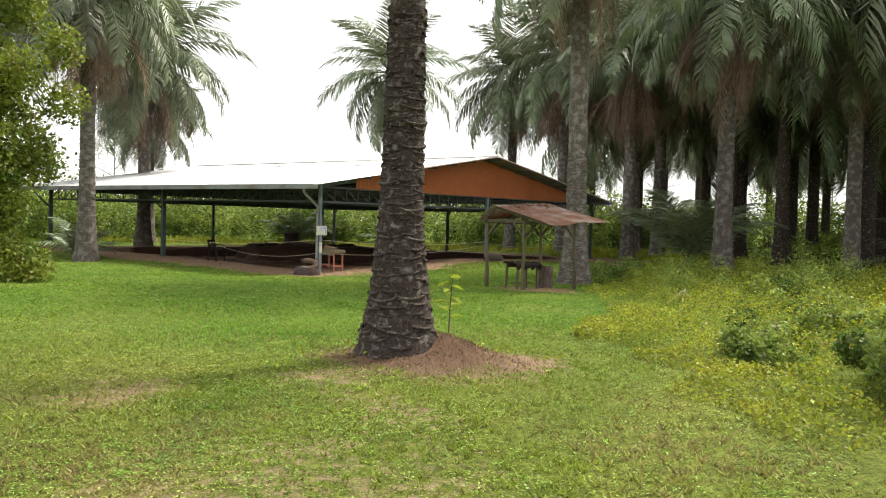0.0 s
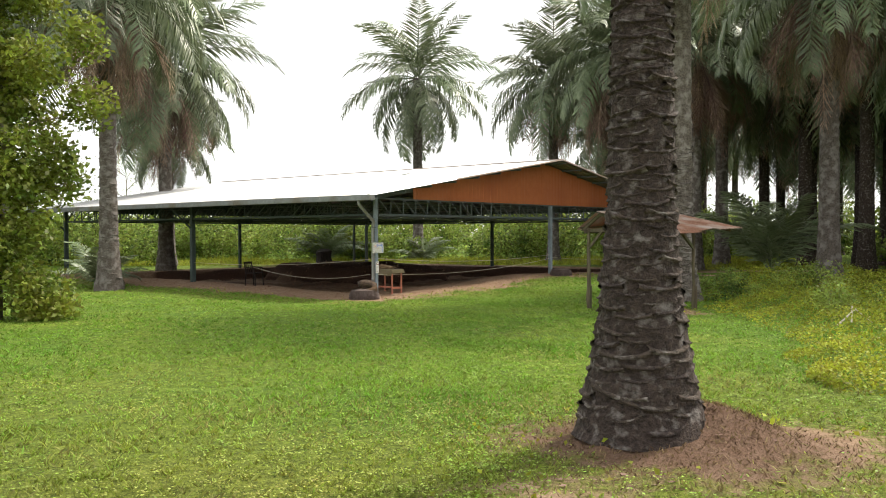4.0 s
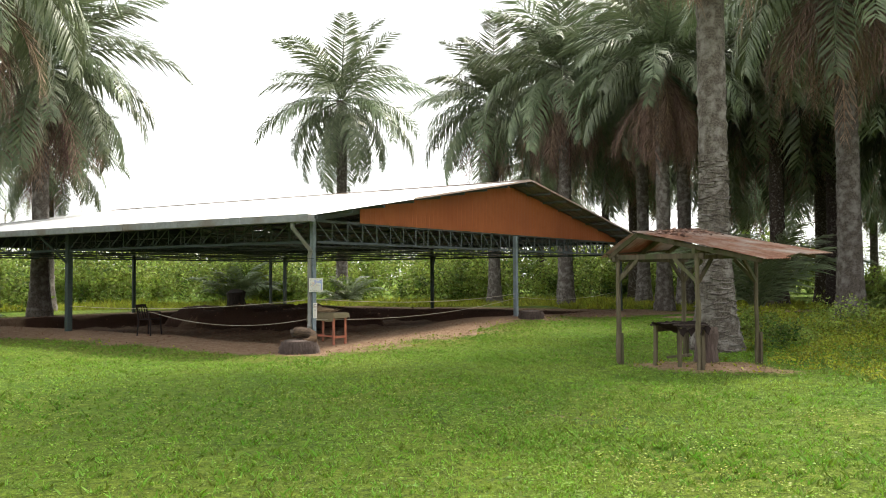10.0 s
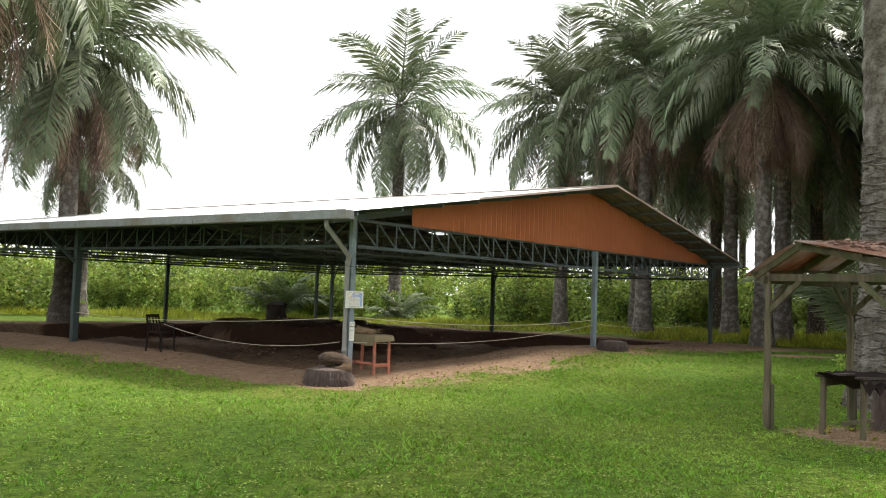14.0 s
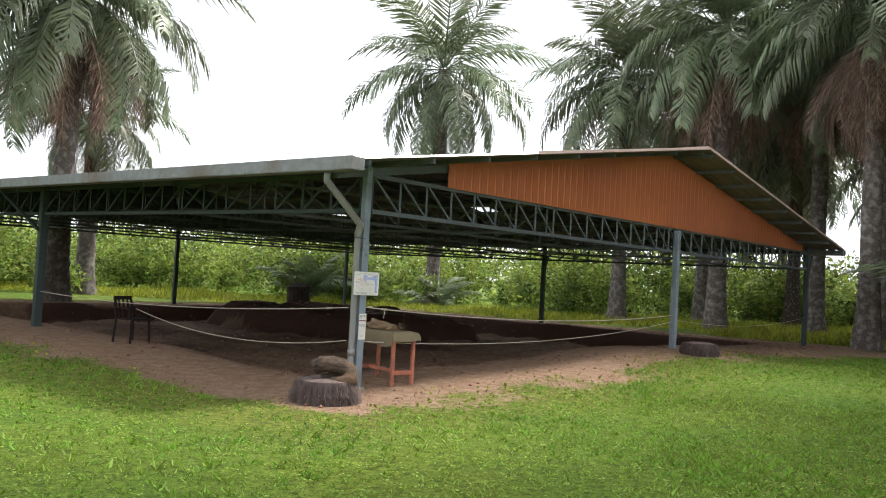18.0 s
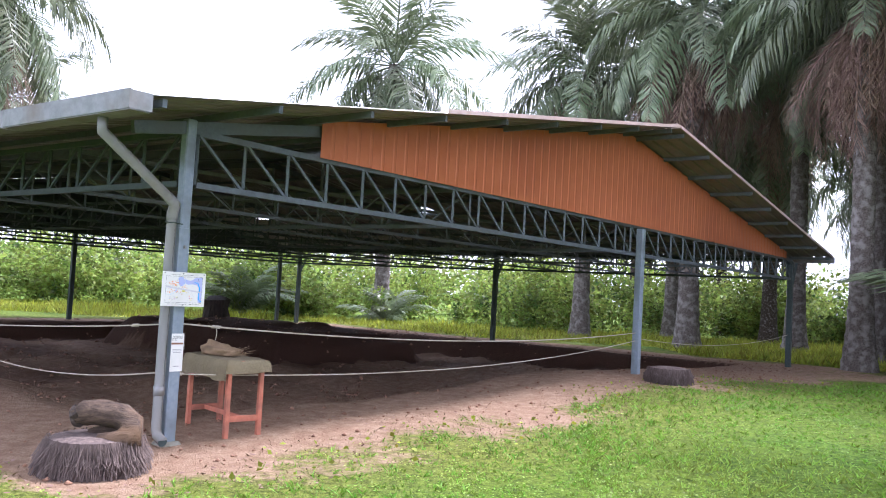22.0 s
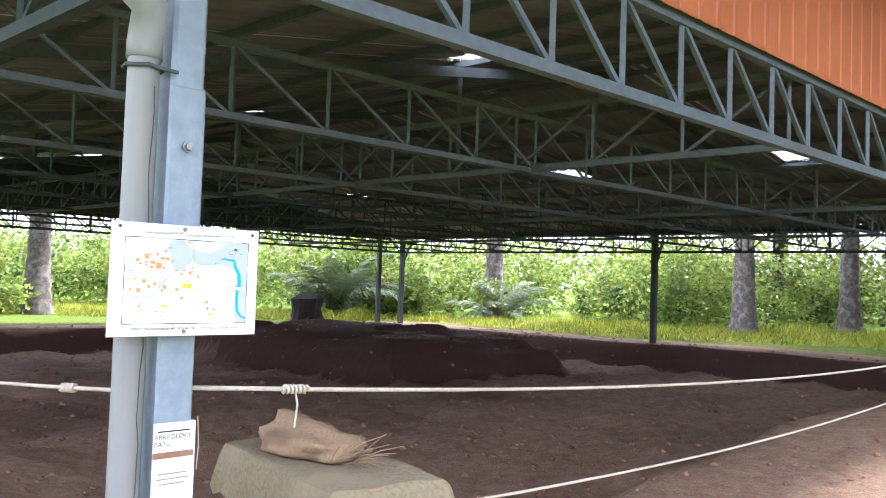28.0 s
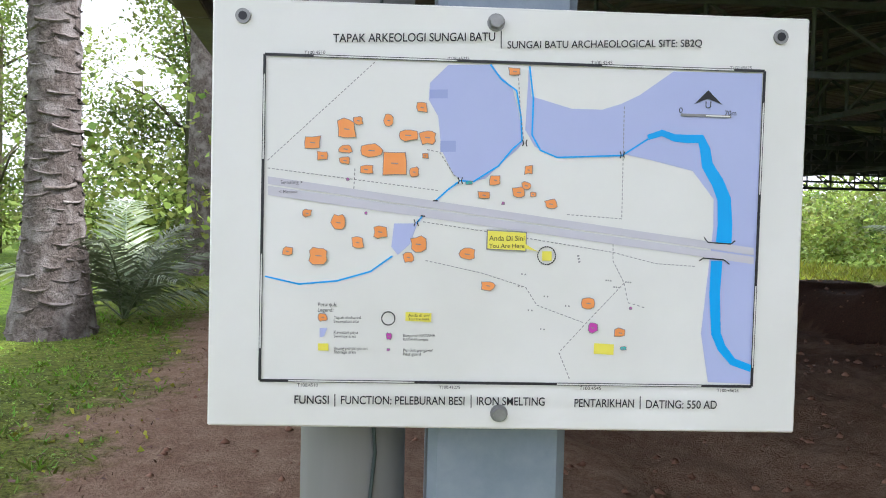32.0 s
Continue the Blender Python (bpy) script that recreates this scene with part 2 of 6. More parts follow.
def ground_z(x, y):
    x, y = np.asarray(x, float), np.asarray(y, float)
    z = np.interp(y, [-400, 0, 8, 15, 21, 27, 33, 46, 60, 600], [0.78, 0.74, 0.69, 0.66, 0.65, 0.66, 0.70, 0.66, 0.60, 0.60])
    z = z + 0.16 * np.exp(-((x - 1.8) ** 2 + (y - 33.8) ** 2) / 9.0) - 0.16 * np.exp(-((x + 6) ** 2 / 60 + (y - 26) ** 2 / 14)) - 0.12 * np.exp(-((x + 14) ** 2 + (y - 29.5) ** 2) / 9)
    z = z + 0.02 * wob(x, y, 0.9) + 0.012 * wob(x, y, 2.3, 1.0)
    r = np.hypot(x - PALM_NEAR[0], y - PALM_NEAR[1])
    z = z + 0.13 * np.exp(-(r / 1.0) ** 2) + np.exp(-(r / 1.2) ** 2) * (0.03 * wob(x, y, 6.0, 2.0) + 0.02 * wob(x, y, 13.0, 1.0)) + 0.26 * np.exp(-((x - 0.58) ** 2 + (y - 9.0) ** 2) / 0.30)
    a, b = ab(x, y)
    aw, bw = a + 0.22 * wob(x, y, 1.4, 3.0), b + 0.2 * wob(x, y, 1.7, 5.0)
    # the dug area under the roof, with a baulk left in its middle
    pit = sm(aw, 0.2, 2.4) * (1 - sm(aw, 17.0, 17.6)) * sm(bw, 0.95, 1.35) * (1 - sm(bw, 17.2, 17.7))
    pit = pit * (1 - 0.92 * sm(aw, 9.0, 9.3) * sm(bw, 9.0, 9.4) * (1 - sm(bw, 16.2, 16.6)) * (1 - sm(aw, 14.2, 14.6)))
    z = z - 0.55 * pit * (1 + 0.1 * wob(x, y, 2.9, 2.0))
    z = z + 0.29 * sm(aw, 9.3, 9.6) * (1 - sm(aw, 13.6, 14.0)) * sm(bw, 9.5, 9.8) * (1 - sm(bw, 15.8, 16.4)) * (0.75 + 0.25 * sm(bw, 11.8, 12.0)) * (1 + 0.25 * wob(x, y, 2.2, 7.0) + 0.15 * np.sign(wob(x, y, 1.7, 3.0)))
    z = z + pit * 0.05 * wob(x, y, 5.0, 4.0) + pit * 0.03 * wob(x, y, 11.0, 6.0)
    return z


def gz(x, y):
    return float(ground_z(x, y))


def dirt_mask(x, y):
    a, b = ab(x, y)
    w = 0.35 * wob(x, y, 1.1, 2.0) + 0.2 * wob(x, y, 3.7, 4.0)
    ins = sm(a + w, -2.2, -1.1) * (1 - sm(a + w, 19.0, 20.0)) * sm(b + 1.5 * w, -2.3, -0.7) * (1 - sm(b + w, 18.6, 19.6))
    r = np.hypot(x - PALM_NEAR[0] - 0.35, (y - PALM_NEAR[1]) * 1.2)
    ins = np.maximum(ins, 0.9 * (1 - sm(r + w * 0.9, 0.6, 2.4)))
    worn = sm(wob(x, y, 0.55, 9.0) + 0.5 * wob(x, y, 1.9, 3.0), 0.55, 1.25) * 0.52 * sm(x, -3.0, 0.5) * (1 - sm(y, 17, 22))
    worn = np.maximum(worn, (0.47 + 0.3 * wob(x, y, 2.3, 1.0)) * (1 - sm(np.hypot((x + 2.4) / 2.0, y - 7.2 - 0.35 * (x + 2.4)) + 0.4 * wob(x, y, 1.9, 4.0), 0.35, 1.1)))
    worn = np.maximum(worn, 0.45 * sm(wob(x, y, 0.8, 2.5) + 0.5 * wob(x, y, 2.1, 6.0), 0.2, 1.0) * (1 - sm(y, 5.5, 8.0)) * sm(y, 1.5, 3.0))
    spot = 0.9 * (1 - sm(np.hypot(x - 8.0, (y - 35.0) * 1.5) + w, 0.5, 1.3))
    hut = 0.8 * (1 - sm(np.hypot(x - 2.9, y - 21.1) + w, 0.6, 1.5))
    band = 0.72 * (1 - sm(np.abs(y - 38.6 - 0.12 * (x - 8)) + 1.2 * w, 0.7, 1.9)) * sm(x, 4.5, 6.5) * (1 - sm(x, 14.5, 16.5))
    return np.maximum(np.maximum(ins, worn), np.maximum(np.maximum(spot, band), hut))


# ---- mesh helpers ----


def mesh_np(name, verts, faces, material, smooth=False):
    me = bpy.data.meshes.new(name)
    verts, faces = np.asarray(verts, np.float32), np.asarray(faces, np.int32)
    me.vertices.add(len(verts))
    me.vertices.foreach_set("co", verts.ravel())
    k = faces.shape[1]
    me.loops.add(faces.size)
    me.loops.foreach_set("vertex_index", faces.ravel())
    me.polygons.add(len(faces))
    me.polygons.foreach_set("loop_start", np.arange(0, faces.size, k, dtype=np.int32))
    me.update(calc_edges=True)
    if smooth:
        me.polygons.foreach_set("use_smooth", np.ones(len(faces), bool))
    if material:
        me.materials.append(material)
    return me


def bm_mesh(name, bm, material, smooth=False):
    me = bpy.data.meshes.new(name)
    bmesh.ops.recalc_face_normals(bm, faces=bm.faces)
    bm.to_mesh(me)
    bm.free()
    if material:
        me.materials.append(material)
    if smooth:
        me.polygons.foreach_set("use_smooth", np.ones(len(me.polygons), bool))
    return me


def part(name, bm, material, parent, label="", smooth=False):
    ob = new(name, bm_mesh(name, bm, material, smooth))
    ob.parent = parent
    if label:
        tagged(ob, label)
    return ob


def thing(name, at, label, category, group="", kind="", rz=0.0):
    ob = new(name)
    ob.empty_display_size = 0.1
    ob.matrix_world = pose(at[0], at[1], at[2], 0, 0, rz)
    return tagged(ob, label, category, group, kind)


def box_into(bm, size, m=Matrix(), bevel=0.0):
    made = bmesh.ops.create_cube(bm, size=1.0, matrix=m @ Matrix.Diagonal((*size, 1)))
    if bevel:
        edges = list({e for v in made["verts"] for e in v.link_edges})
        bmesh.ops.bevel(bm, geom=edges, offset=bevel, segments=1, affect="EDGES")
    return bm


def box(size, m=Matrix(), bevel=0.0):
    return box_into(bmesh.new(), size, m, bevel)


def bar_into(bm, p, q, w, h=None, up=(0, 0, 1)):
    """A rectangular bar from p to q."""
    p, q = Vector(p), Vector(q)
    d = q - p
    x = d.normalized()
    y = Vector(up).cross(x)
    if y.length < 1e-4:
        y = Vector((1, 0, 0)).cross(x)
    y.normalize()
    z = x.cross(y)
    m = Matrix((x, y, z)).transposed().to_4x4()
    m.translation = (p + q) / 2
    bmesh.ops.create_cube(bm, size=1.0, matrix=m @ Matrix.Diagonal((d.length, w, h or w, 1)))
    return bm


def bar(p, q, w, h=None, up=(0, 0, 1)):
    return bar_into(bmesh.new(), p, q, w, h, up)


def tube(points, radii, n=10, caps=True, jitter=0.0, rng=None):
    """A tube along points, with a radius at each."""
    bm = bmesh.new()
    pts = [Vector(p) for p in points]
    if not hasattr(radii, "__len__"):
        radii = [radii] * len(pts)
    rings = []
    side = None
    for i, p in enumerate(pts):
        d = (pts[min(i + 1, len(pts) - 1)] - pts[max(i - 1, 0)]).normalized()
        if side is None:
            side = d.orthogonal().normalized()
        side = (side - d * side.dot(d)).normalized()
        other = d.cross(side)
        ring = []
        for k in range(n):
            t = 2 * math.pi * k / n
            r = radii[i] * (1 + (rng.uniform(-jitter, jitter) if rng else 0))
            ring.append(bm.verts.new(p + (side * math.cos(t) + other * math.sin(t)) * r))
        rings.append(ring)
    for a, b in zip(rings, rings[1:]):
        for k in range(n):
            bm.faces.new((a[k], a[(k + 1) % n], b[(k + 1) % n], b[k]))
    if caps:
        bm.faces.new(rings[0][::-1])
        bm.faces.new(rings[-1])
    return bm


# ---- ground ----


def ground_material():
    m = bpy.data.materials.new("grass_and_red_earth")
    m.use_nodes = True
    n, l = m.node_tree.nodes, m.node_tree.links
    b = n["Principled BSDF"]
    b.inputs["Roughness"].default_value = 0.95
    b.inputs["Specular IOR Level"].default_value = 0.15
    co = n.new("ShaderNodeTexCoord")

    def noise_at(scale, detail=6):
        t = n.new("ShaderNodeTexNoise")
        t.inputs["Scale"].default_value, t.inputs["Detail"].default_value, t.inputs["Roughness"].default_value = scale, detail, 0.65
        l.new(co.outputs["Object"], t.inputs["Vector"])
        return t.outputs["Fac"]

    def ramp(src, stops):
        r = n.new("ShaderNodeValToRGB")
        while len(r.color_ramp.elements) < len(stops):
            r.color_ramp.elements.new(0.5)
        for e, (p, c) in zip(r.color_ramp.elements, stops):
            e.position, e.color = p, (*c, 1)
        l.new(src, r.inputs["Fac"])
        return r.outputs[0]

    def mixed(f, a, c):
        x = n.new("ShaderNodeMix")
        x.data_type = "RGBA"
        l.new(f, x.inputs["Factor"])
        l.new(a, x.inputs["A"])
        l.new(c, x.inputs["B"])
        return x.outputs["Result"]

    fine, mid, broad = noise_at(45, 8), noise_at(6), noise_at(0.45)
    tuft = n.new("ShaderNodeMath")
    tuft.operation = "MULTIPLY_ADD"
    tuft.inputs[1].default_value = 0.5
    half = n.new("ShaderNodeMath")
    half.operation = "MULTIPLY"
    half.inputs[1].default_value = 0.5
    l.new(noise_at(13, 5), half.inputs[0])
    l.new(fine, tuft.inputs[0])
    l.new(half.outputs[0], tuft.inputs[2])
    tuft = tuft.outputs[0]
    grass = mixed(ramp(broad, [(0.38, (0, 0, 0)), (0.62, (1, 1, 1))]), ramp(tuft, [(0.42, (0.032, 0.068, 0.008)), (0.62, (0.135, 0.235, 0.022))]), ramp(tuft, [(0.41, (0.055, 0.08, 0.010)), (0.62, (0.19, 0.265, 0.032))]))
    dry = n.new("ShaderNodeAttribute")
    dry.attribute_name = "dry"
    grass = mixed(dry.outputs["Fac"], grass, ramp(tuft, [(0.41, (0.07, 0.060, 0.016)), (0.62, (0.27, 0.245, 0.06))]))
    earth = mixed(ramp(mid, [(0.4, (0, 0, 0)), (0.65, (1, 1, 1))]), ramp(fine, [(0.3, (0.16, 0.091, 0.056)), (0.7, (0.31, 0.20, 0.132))]), ramp(fine, [(0.3, (0.24, 0.157, 0.103)), (0.7, (0.40, 0.29, 0.20))]))
    at = n.new("ShaderNodeAttribute")
    at.attribute_name = "earth"
    ad = n.new("ShaderNodeMath")
    ad.operation = "ADD"
    l.new(at.outputs["Fac"], ad.inputs[0])
    sc = n.new("ShaderNodeMath")
    sc.operation = "MULTIPLY_ADD"
    sc.inputs[1].default_value, sc.inputs[2].default_value = 1.5, -0.75
    l.new(mid, sc.inputs[0])
    l.new(sc.outputs[0], ad.inputs[1])
    mask = ramp(ad.outputs[0], [(0.30, (0, 0, 0)), (0.72, (1, 1, 1))])
    # darker soil mix; inside the pit it puts shade into the colour
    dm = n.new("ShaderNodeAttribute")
    dm.attribute_name = "dark_soil_and_shade"
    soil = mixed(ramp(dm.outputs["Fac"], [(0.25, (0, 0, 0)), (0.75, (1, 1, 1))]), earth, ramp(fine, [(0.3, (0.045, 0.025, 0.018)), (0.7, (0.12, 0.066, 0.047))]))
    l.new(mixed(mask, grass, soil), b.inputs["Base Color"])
    bp = n.new("ShaderNodeBump")
    bp.inputs["Strength"].default_value, bp.inputs["Distance"].default_value = 1.0, 0.035
    l.new(fine, bp.inputs["Height"])
    l.new(bp.outputs[0], b.inputs["Normal"])
    return m


def build_ground():
    def axis(lo, hi, fine_lo, fine_hi, step):
        mid = list(np.arange(fine_lo, fine_hi, step))
        out, s, v = [], step, fine_lo
        while v > lo:
            s *= 1.25
            v -= s
            out.append(v)
        up, s, v = [], step, fine_hi
        while v < hi:
            s *= 1.25
            up.append(v)
            v += s
        return np.array(out[::-1] + mid + up)
    xs, ys = axis(-500, 500, -19, 9, 0.15), axis(-300, 700, 3, 51, 0.15)
    X, Y = np.meshgrid(xs, ys)
    Z = ground_z(X, Y)
    verts = np.stack([X, Y, Z], -1).reshape(-1, 3)
    i = np.arange(len(xs) * len(ys)).reshape(len(ys), len(xs))
    faces = np.stack([i[:-1, :-1], i[:-1, 1:], i[1:, 1:], i[1:, :-1]], -1).reshape(-1, 4)
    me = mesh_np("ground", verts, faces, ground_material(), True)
    at = me.attributes.new("earth", "FLOAT", "POINT")
    at.data.foreach_set("value", dirt_mask(X, Y).astype(np.float32).ravel())
    da, db = ab(X, Y)
    thin = 0.45 * sm(da, -4.5, -2.0) * (1 - sm(da, 20.0, 22.5)) * sm(db + 0.6 * wob(X, Y, 0.9, 5.0), -3.6, -1.8) * (1 - sm(db, 19.5, 22.0))
    dry = np.maximum(thin, 0.4 * (1 - sm(Y + 1.5 * wob(X, Y, 0.8, 3.0), 7, 14)))
    me.attributes.new("dry", "FLOAT", "POINT").data.foreach_set("value", dry.astype(np.float32).ravel())
    # dark baulk soil; pit far walls and floor get shade as colour
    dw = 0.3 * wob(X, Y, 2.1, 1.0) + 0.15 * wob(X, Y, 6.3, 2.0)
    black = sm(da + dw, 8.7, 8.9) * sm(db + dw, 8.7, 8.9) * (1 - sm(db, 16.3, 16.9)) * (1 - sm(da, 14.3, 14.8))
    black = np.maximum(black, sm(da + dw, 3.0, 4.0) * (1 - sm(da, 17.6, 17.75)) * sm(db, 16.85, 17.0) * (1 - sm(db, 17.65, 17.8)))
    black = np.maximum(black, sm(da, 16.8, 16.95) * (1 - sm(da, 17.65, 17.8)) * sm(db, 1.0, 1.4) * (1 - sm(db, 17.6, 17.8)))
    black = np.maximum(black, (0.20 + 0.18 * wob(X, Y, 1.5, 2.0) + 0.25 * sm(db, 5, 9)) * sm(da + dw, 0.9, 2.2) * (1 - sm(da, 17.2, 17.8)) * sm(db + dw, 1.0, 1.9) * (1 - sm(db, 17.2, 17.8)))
    # darker brown earth on the near palm's mound
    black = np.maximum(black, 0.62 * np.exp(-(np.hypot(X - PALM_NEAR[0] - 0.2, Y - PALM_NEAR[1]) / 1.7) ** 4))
    me.attributes.new("dark_soil_and_shade", "FLOAT", "POINT").data.foreach_set("value", black.astype(np.float32).ravel())
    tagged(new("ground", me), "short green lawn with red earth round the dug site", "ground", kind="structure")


build_ground()

# ---- shelter over the dig ----


def corrugated(a_of, z_of, b_lo, b_hi, a_lo, a_hi, pitch=0.25, rib=0.03, thick=0.004):
    """A ribbed sheet between two values of a; the ribs run down the slope."""
    bm = bmesh.new()
    prof = []
    b = b_lo
    while b < b_hi - 1e-6:
        w = min(pitch, b_hi - b)
        prof += [(b, 0.0), (b + w * 0.62, 0.0), (b + w * 0.72, rib), (b + w * 0.9, rib)]
        b += w
    prof.append((b_hi, 0.0))
    top = [[bm.verts.new(P(a, q, z_of(a) + h)) for q, h in prof] for a in (a_lo, a_hi)]
    low = [[bm.verts.new(P(a, q, z_of(a) + h - thick)) for q, h in prof] for a in (a_lo, a_hi)]
    for k in range(len(prof) - 1):
        bm.faces.new((top[0][k], top[0][k + 1], top[1][k + 1], top[1][k]))
        bm.faces.new((low[0][k], low[1][k], low[1][k + 1], low[0][k + 1]))
        bm.faces.new((top[0][k], low[0][k], low[0][k + 1], top[0][k + 1]))
        bm.faces.new((top[1][k], top[1][k + 1], low[1][k + 1], low[1][k]))
    bmesh.ops.recalc_face_normals(bm, faces=bm.faces[:])
    return bm


def truss(parent, p, q, z0, z1, step, w=0.06, material=None, vertical=True, name="truss"):
    """A lattice girder: two chords, uprights and slanting webs, each a bar of its own in one welded part."""
    p, q = Vector(p), Vector(q)
    bm = bmesh.new()
    lo, hi = Vector((0, 0, z0)), Vector((0, 0, z1))
    bar_into(bm, p + lo, q + lo, w, w)
    bar_into(bm, p + hi, q + hi, w, w)
    n = max(1, round((q - p).length / step))
    for k in range(n + 1):
        a = p.lerp(q, k / n)
        if vertical:
            bar_into(bm, a + lo, a + hi, w * 0.5, w * 0.5)
        if k < n:
            c = p.lerp(q, (k + 1) / n)
            if vertical or k % 2 == 0:
                bar_into(bm, a + hi, c + lo, w * 0.45, w * 0.45)
            else:
                bar_into(bm, a + lo, c + hi, w * 0.45, w * 0.45)
    return part(name, bm, material or M_TRUSS, parent)


def build_shelter():
    sh = thing("shelter", P(0, 0, gz(*P(0, 0).xy)), "open steel shelter with orange gable over a red earth dig", "shelter")
    inv = sh.matrix_world.inverted()

    def put(ob):
        ob.matrix_parent_inverse = inv
        return ob
    # posts: two front ones blue-grey, the others in the darker steel
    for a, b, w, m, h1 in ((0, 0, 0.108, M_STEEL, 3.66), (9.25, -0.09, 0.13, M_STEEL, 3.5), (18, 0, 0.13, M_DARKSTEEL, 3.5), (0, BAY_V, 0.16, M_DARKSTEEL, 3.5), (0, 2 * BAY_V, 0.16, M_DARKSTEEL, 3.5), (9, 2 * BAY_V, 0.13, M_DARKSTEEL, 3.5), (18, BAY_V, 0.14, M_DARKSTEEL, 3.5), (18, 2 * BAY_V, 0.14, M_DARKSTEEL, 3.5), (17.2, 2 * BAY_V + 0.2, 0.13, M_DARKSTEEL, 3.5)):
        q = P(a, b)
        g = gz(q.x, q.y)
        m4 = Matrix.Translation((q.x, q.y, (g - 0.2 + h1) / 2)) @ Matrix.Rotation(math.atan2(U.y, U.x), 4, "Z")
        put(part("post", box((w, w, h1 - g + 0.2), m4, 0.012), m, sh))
    q = P(0, 0)
    g = gz(q.x, q.y)
    put(part("sleeve", box((0.117, 0.117, 2.60 - g), Matrix.Translation((q.x, q.y, (2.60 + g) / 2)) @ Matrix.Rotation(math.atan2(U.y, U.x), 4, "Z"), 0.008), M_STEEL, sh, "blue-grey steel sleeve round the post foot"))
    # girders round the edge and across; dark steel paints roof shade on them
    z0, z1 = 3.03, 3.54
    put(truss(sh, P(0.1, 0), P(17.95, 0), z0, z1, 0.56))
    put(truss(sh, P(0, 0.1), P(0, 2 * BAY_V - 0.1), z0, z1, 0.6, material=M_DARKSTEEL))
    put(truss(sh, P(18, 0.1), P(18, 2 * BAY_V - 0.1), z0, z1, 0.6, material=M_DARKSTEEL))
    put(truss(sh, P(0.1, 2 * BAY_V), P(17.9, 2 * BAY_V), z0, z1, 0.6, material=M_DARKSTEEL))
    # girders deeper under the roof take the shade-darkened copy
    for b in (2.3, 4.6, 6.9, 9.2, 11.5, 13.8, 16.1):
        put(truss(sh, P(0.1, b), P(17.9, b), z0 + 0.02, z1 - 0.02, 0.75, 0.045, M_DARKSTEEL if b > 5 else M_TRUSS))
    for a in (4.5, 9.0, 13.5):
        put(truss(sh, P(a, 0.1), P(a, 2 * BAY_V - 0.1), z0 + 0.04, z1 + 0.05, 0.8, 0.05, M_TRUSS))
    # rafters and purlins
    for b in (0.0, 4.6, 9.2, 13.8, 18.4):
        for s in (-1, 1):
            put(part("rafter", bar(P(RIDGE_A, b, RIDGE - 0.17), P(RIDGE_A + s * 9.3, b, roof_z(RIDGE_A + s * 9.3) - 0.17), 0.06, 0.12), M_TRUSS, sh))
    for s in (-1, 1):
        for i in range(9):
            a = RIDGE_A + s * (0.25 + i * (1.17 if s < 0 else 1.13))
            put(part("purlin", bar(P(a, B0 + 0.03, roof_z(a) - 0.06), P(a, B1 - 0.03, roof_z(a) - 0.045), 0.045, 0.07), M_TRUSS, sh))
    # king posts carry the ridge down to the girders
    for b in (0.0, 4.6, 9.2, 13.8, 18.4):
        for a in (3.0, 6.0, RIDGE_A, 12.1, 15.1):
            put(part("strut", bar(P(a, b, z1), P(a, b, roof_z(a) - 0.2), 0.05, 0.05), M_TRUSS, sh))
    # roof sheets in strips, with small skylight openings
    lights = [(5.85, 6.5, 4.05, 4.75), (6.3, 6.9, 9.9, 10.5), (12.9, 13.5, 3.35, 4.0), (13.0, 13.6, 8.0, 8.65), (13.5, 14.0, 15.3, 16.0)]

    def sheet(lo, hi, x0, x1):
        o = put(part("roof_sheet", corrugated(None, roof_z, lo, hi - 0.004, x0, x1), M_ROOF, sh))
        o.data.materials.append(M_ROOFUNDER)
        # downward faces take the copy with the shade in it
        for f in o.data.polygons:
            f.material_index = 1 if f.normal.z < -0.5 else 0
    for s in (-1, 1):
        top, edge = RIDGE_A + s * 0.02, (A0 if s < 0 else A1)
        cuts = [g for g in lights if (g[0] < RIDGE_A) == (s < 0)]
        marks = sorted({B0 + i * 2.5625 for i in range(9)} | {c for g in cuts for c in g[2:]})
        for lo, hi in zip(marks, marks[1:]):
            g = [g for g in cuts if g[2] <= lo and hi <= g[3] + 1e-6]
            if g:
                if lo == g[0][2]:
                    x0, x1 = g[0][0] - 0.04, g[0][1] + 0.04
                    o = put(part("skylight_sheet", bar(P(x0, (g[0][2] + g[0][3]) / 2, roof_z(x0) + 0.045), P(x1, (g[0][2] + g[0][3]) / 2, roof_z(x1) + 0.045), g[0][3] - g[0][2] + 0.06, 0.004), M_SKYLIGHT, sh, "milky translucent skylight sheet"))
                sheet(lo, hi, top, g[0][1] if s < 0 else g[0][0])
                sheet(lo, hi, g[0][0] if s < 0 else g[0][1], edge)
            else:
                sheet(lo, hi, top, edge)
    put(part("ridge_cap", bar(P(RIDGE_A, B0, RIDGE + 0.035), P(RIDGE_A, B1, RIDGE + 0.035), 0.28, 0.02), M_EDGE, sh, "faded reddish ridge cap"))
    for x0, x1 in ((2.6, RIDGE_A - 0.05), (RIDGE_A + 0.05, A1)):
        put(part("verge_flashing", bar(P(x0, B0 - 0.012, roof_z(x0) + 0.02), P(x1, B0 - 0.012, roof_z(x1) + 0.02), 0.02, 0.05), M_EDGE, sh, "faded reddish verge flashing"))
    # gable cladding, ribbed, in three sheets
    for lo, hi in ((1.6, 4.0), (4.0, 6.6), (6.6, RIDGE_A), (RIDGE_A, 11.6), (11.6, 14.4), (14.4, 17.4)):
        bm = bmesh.new()
        prof, a = [], lo
        while a < hi - 1e-6:
            w = min(0.2, hi - a)
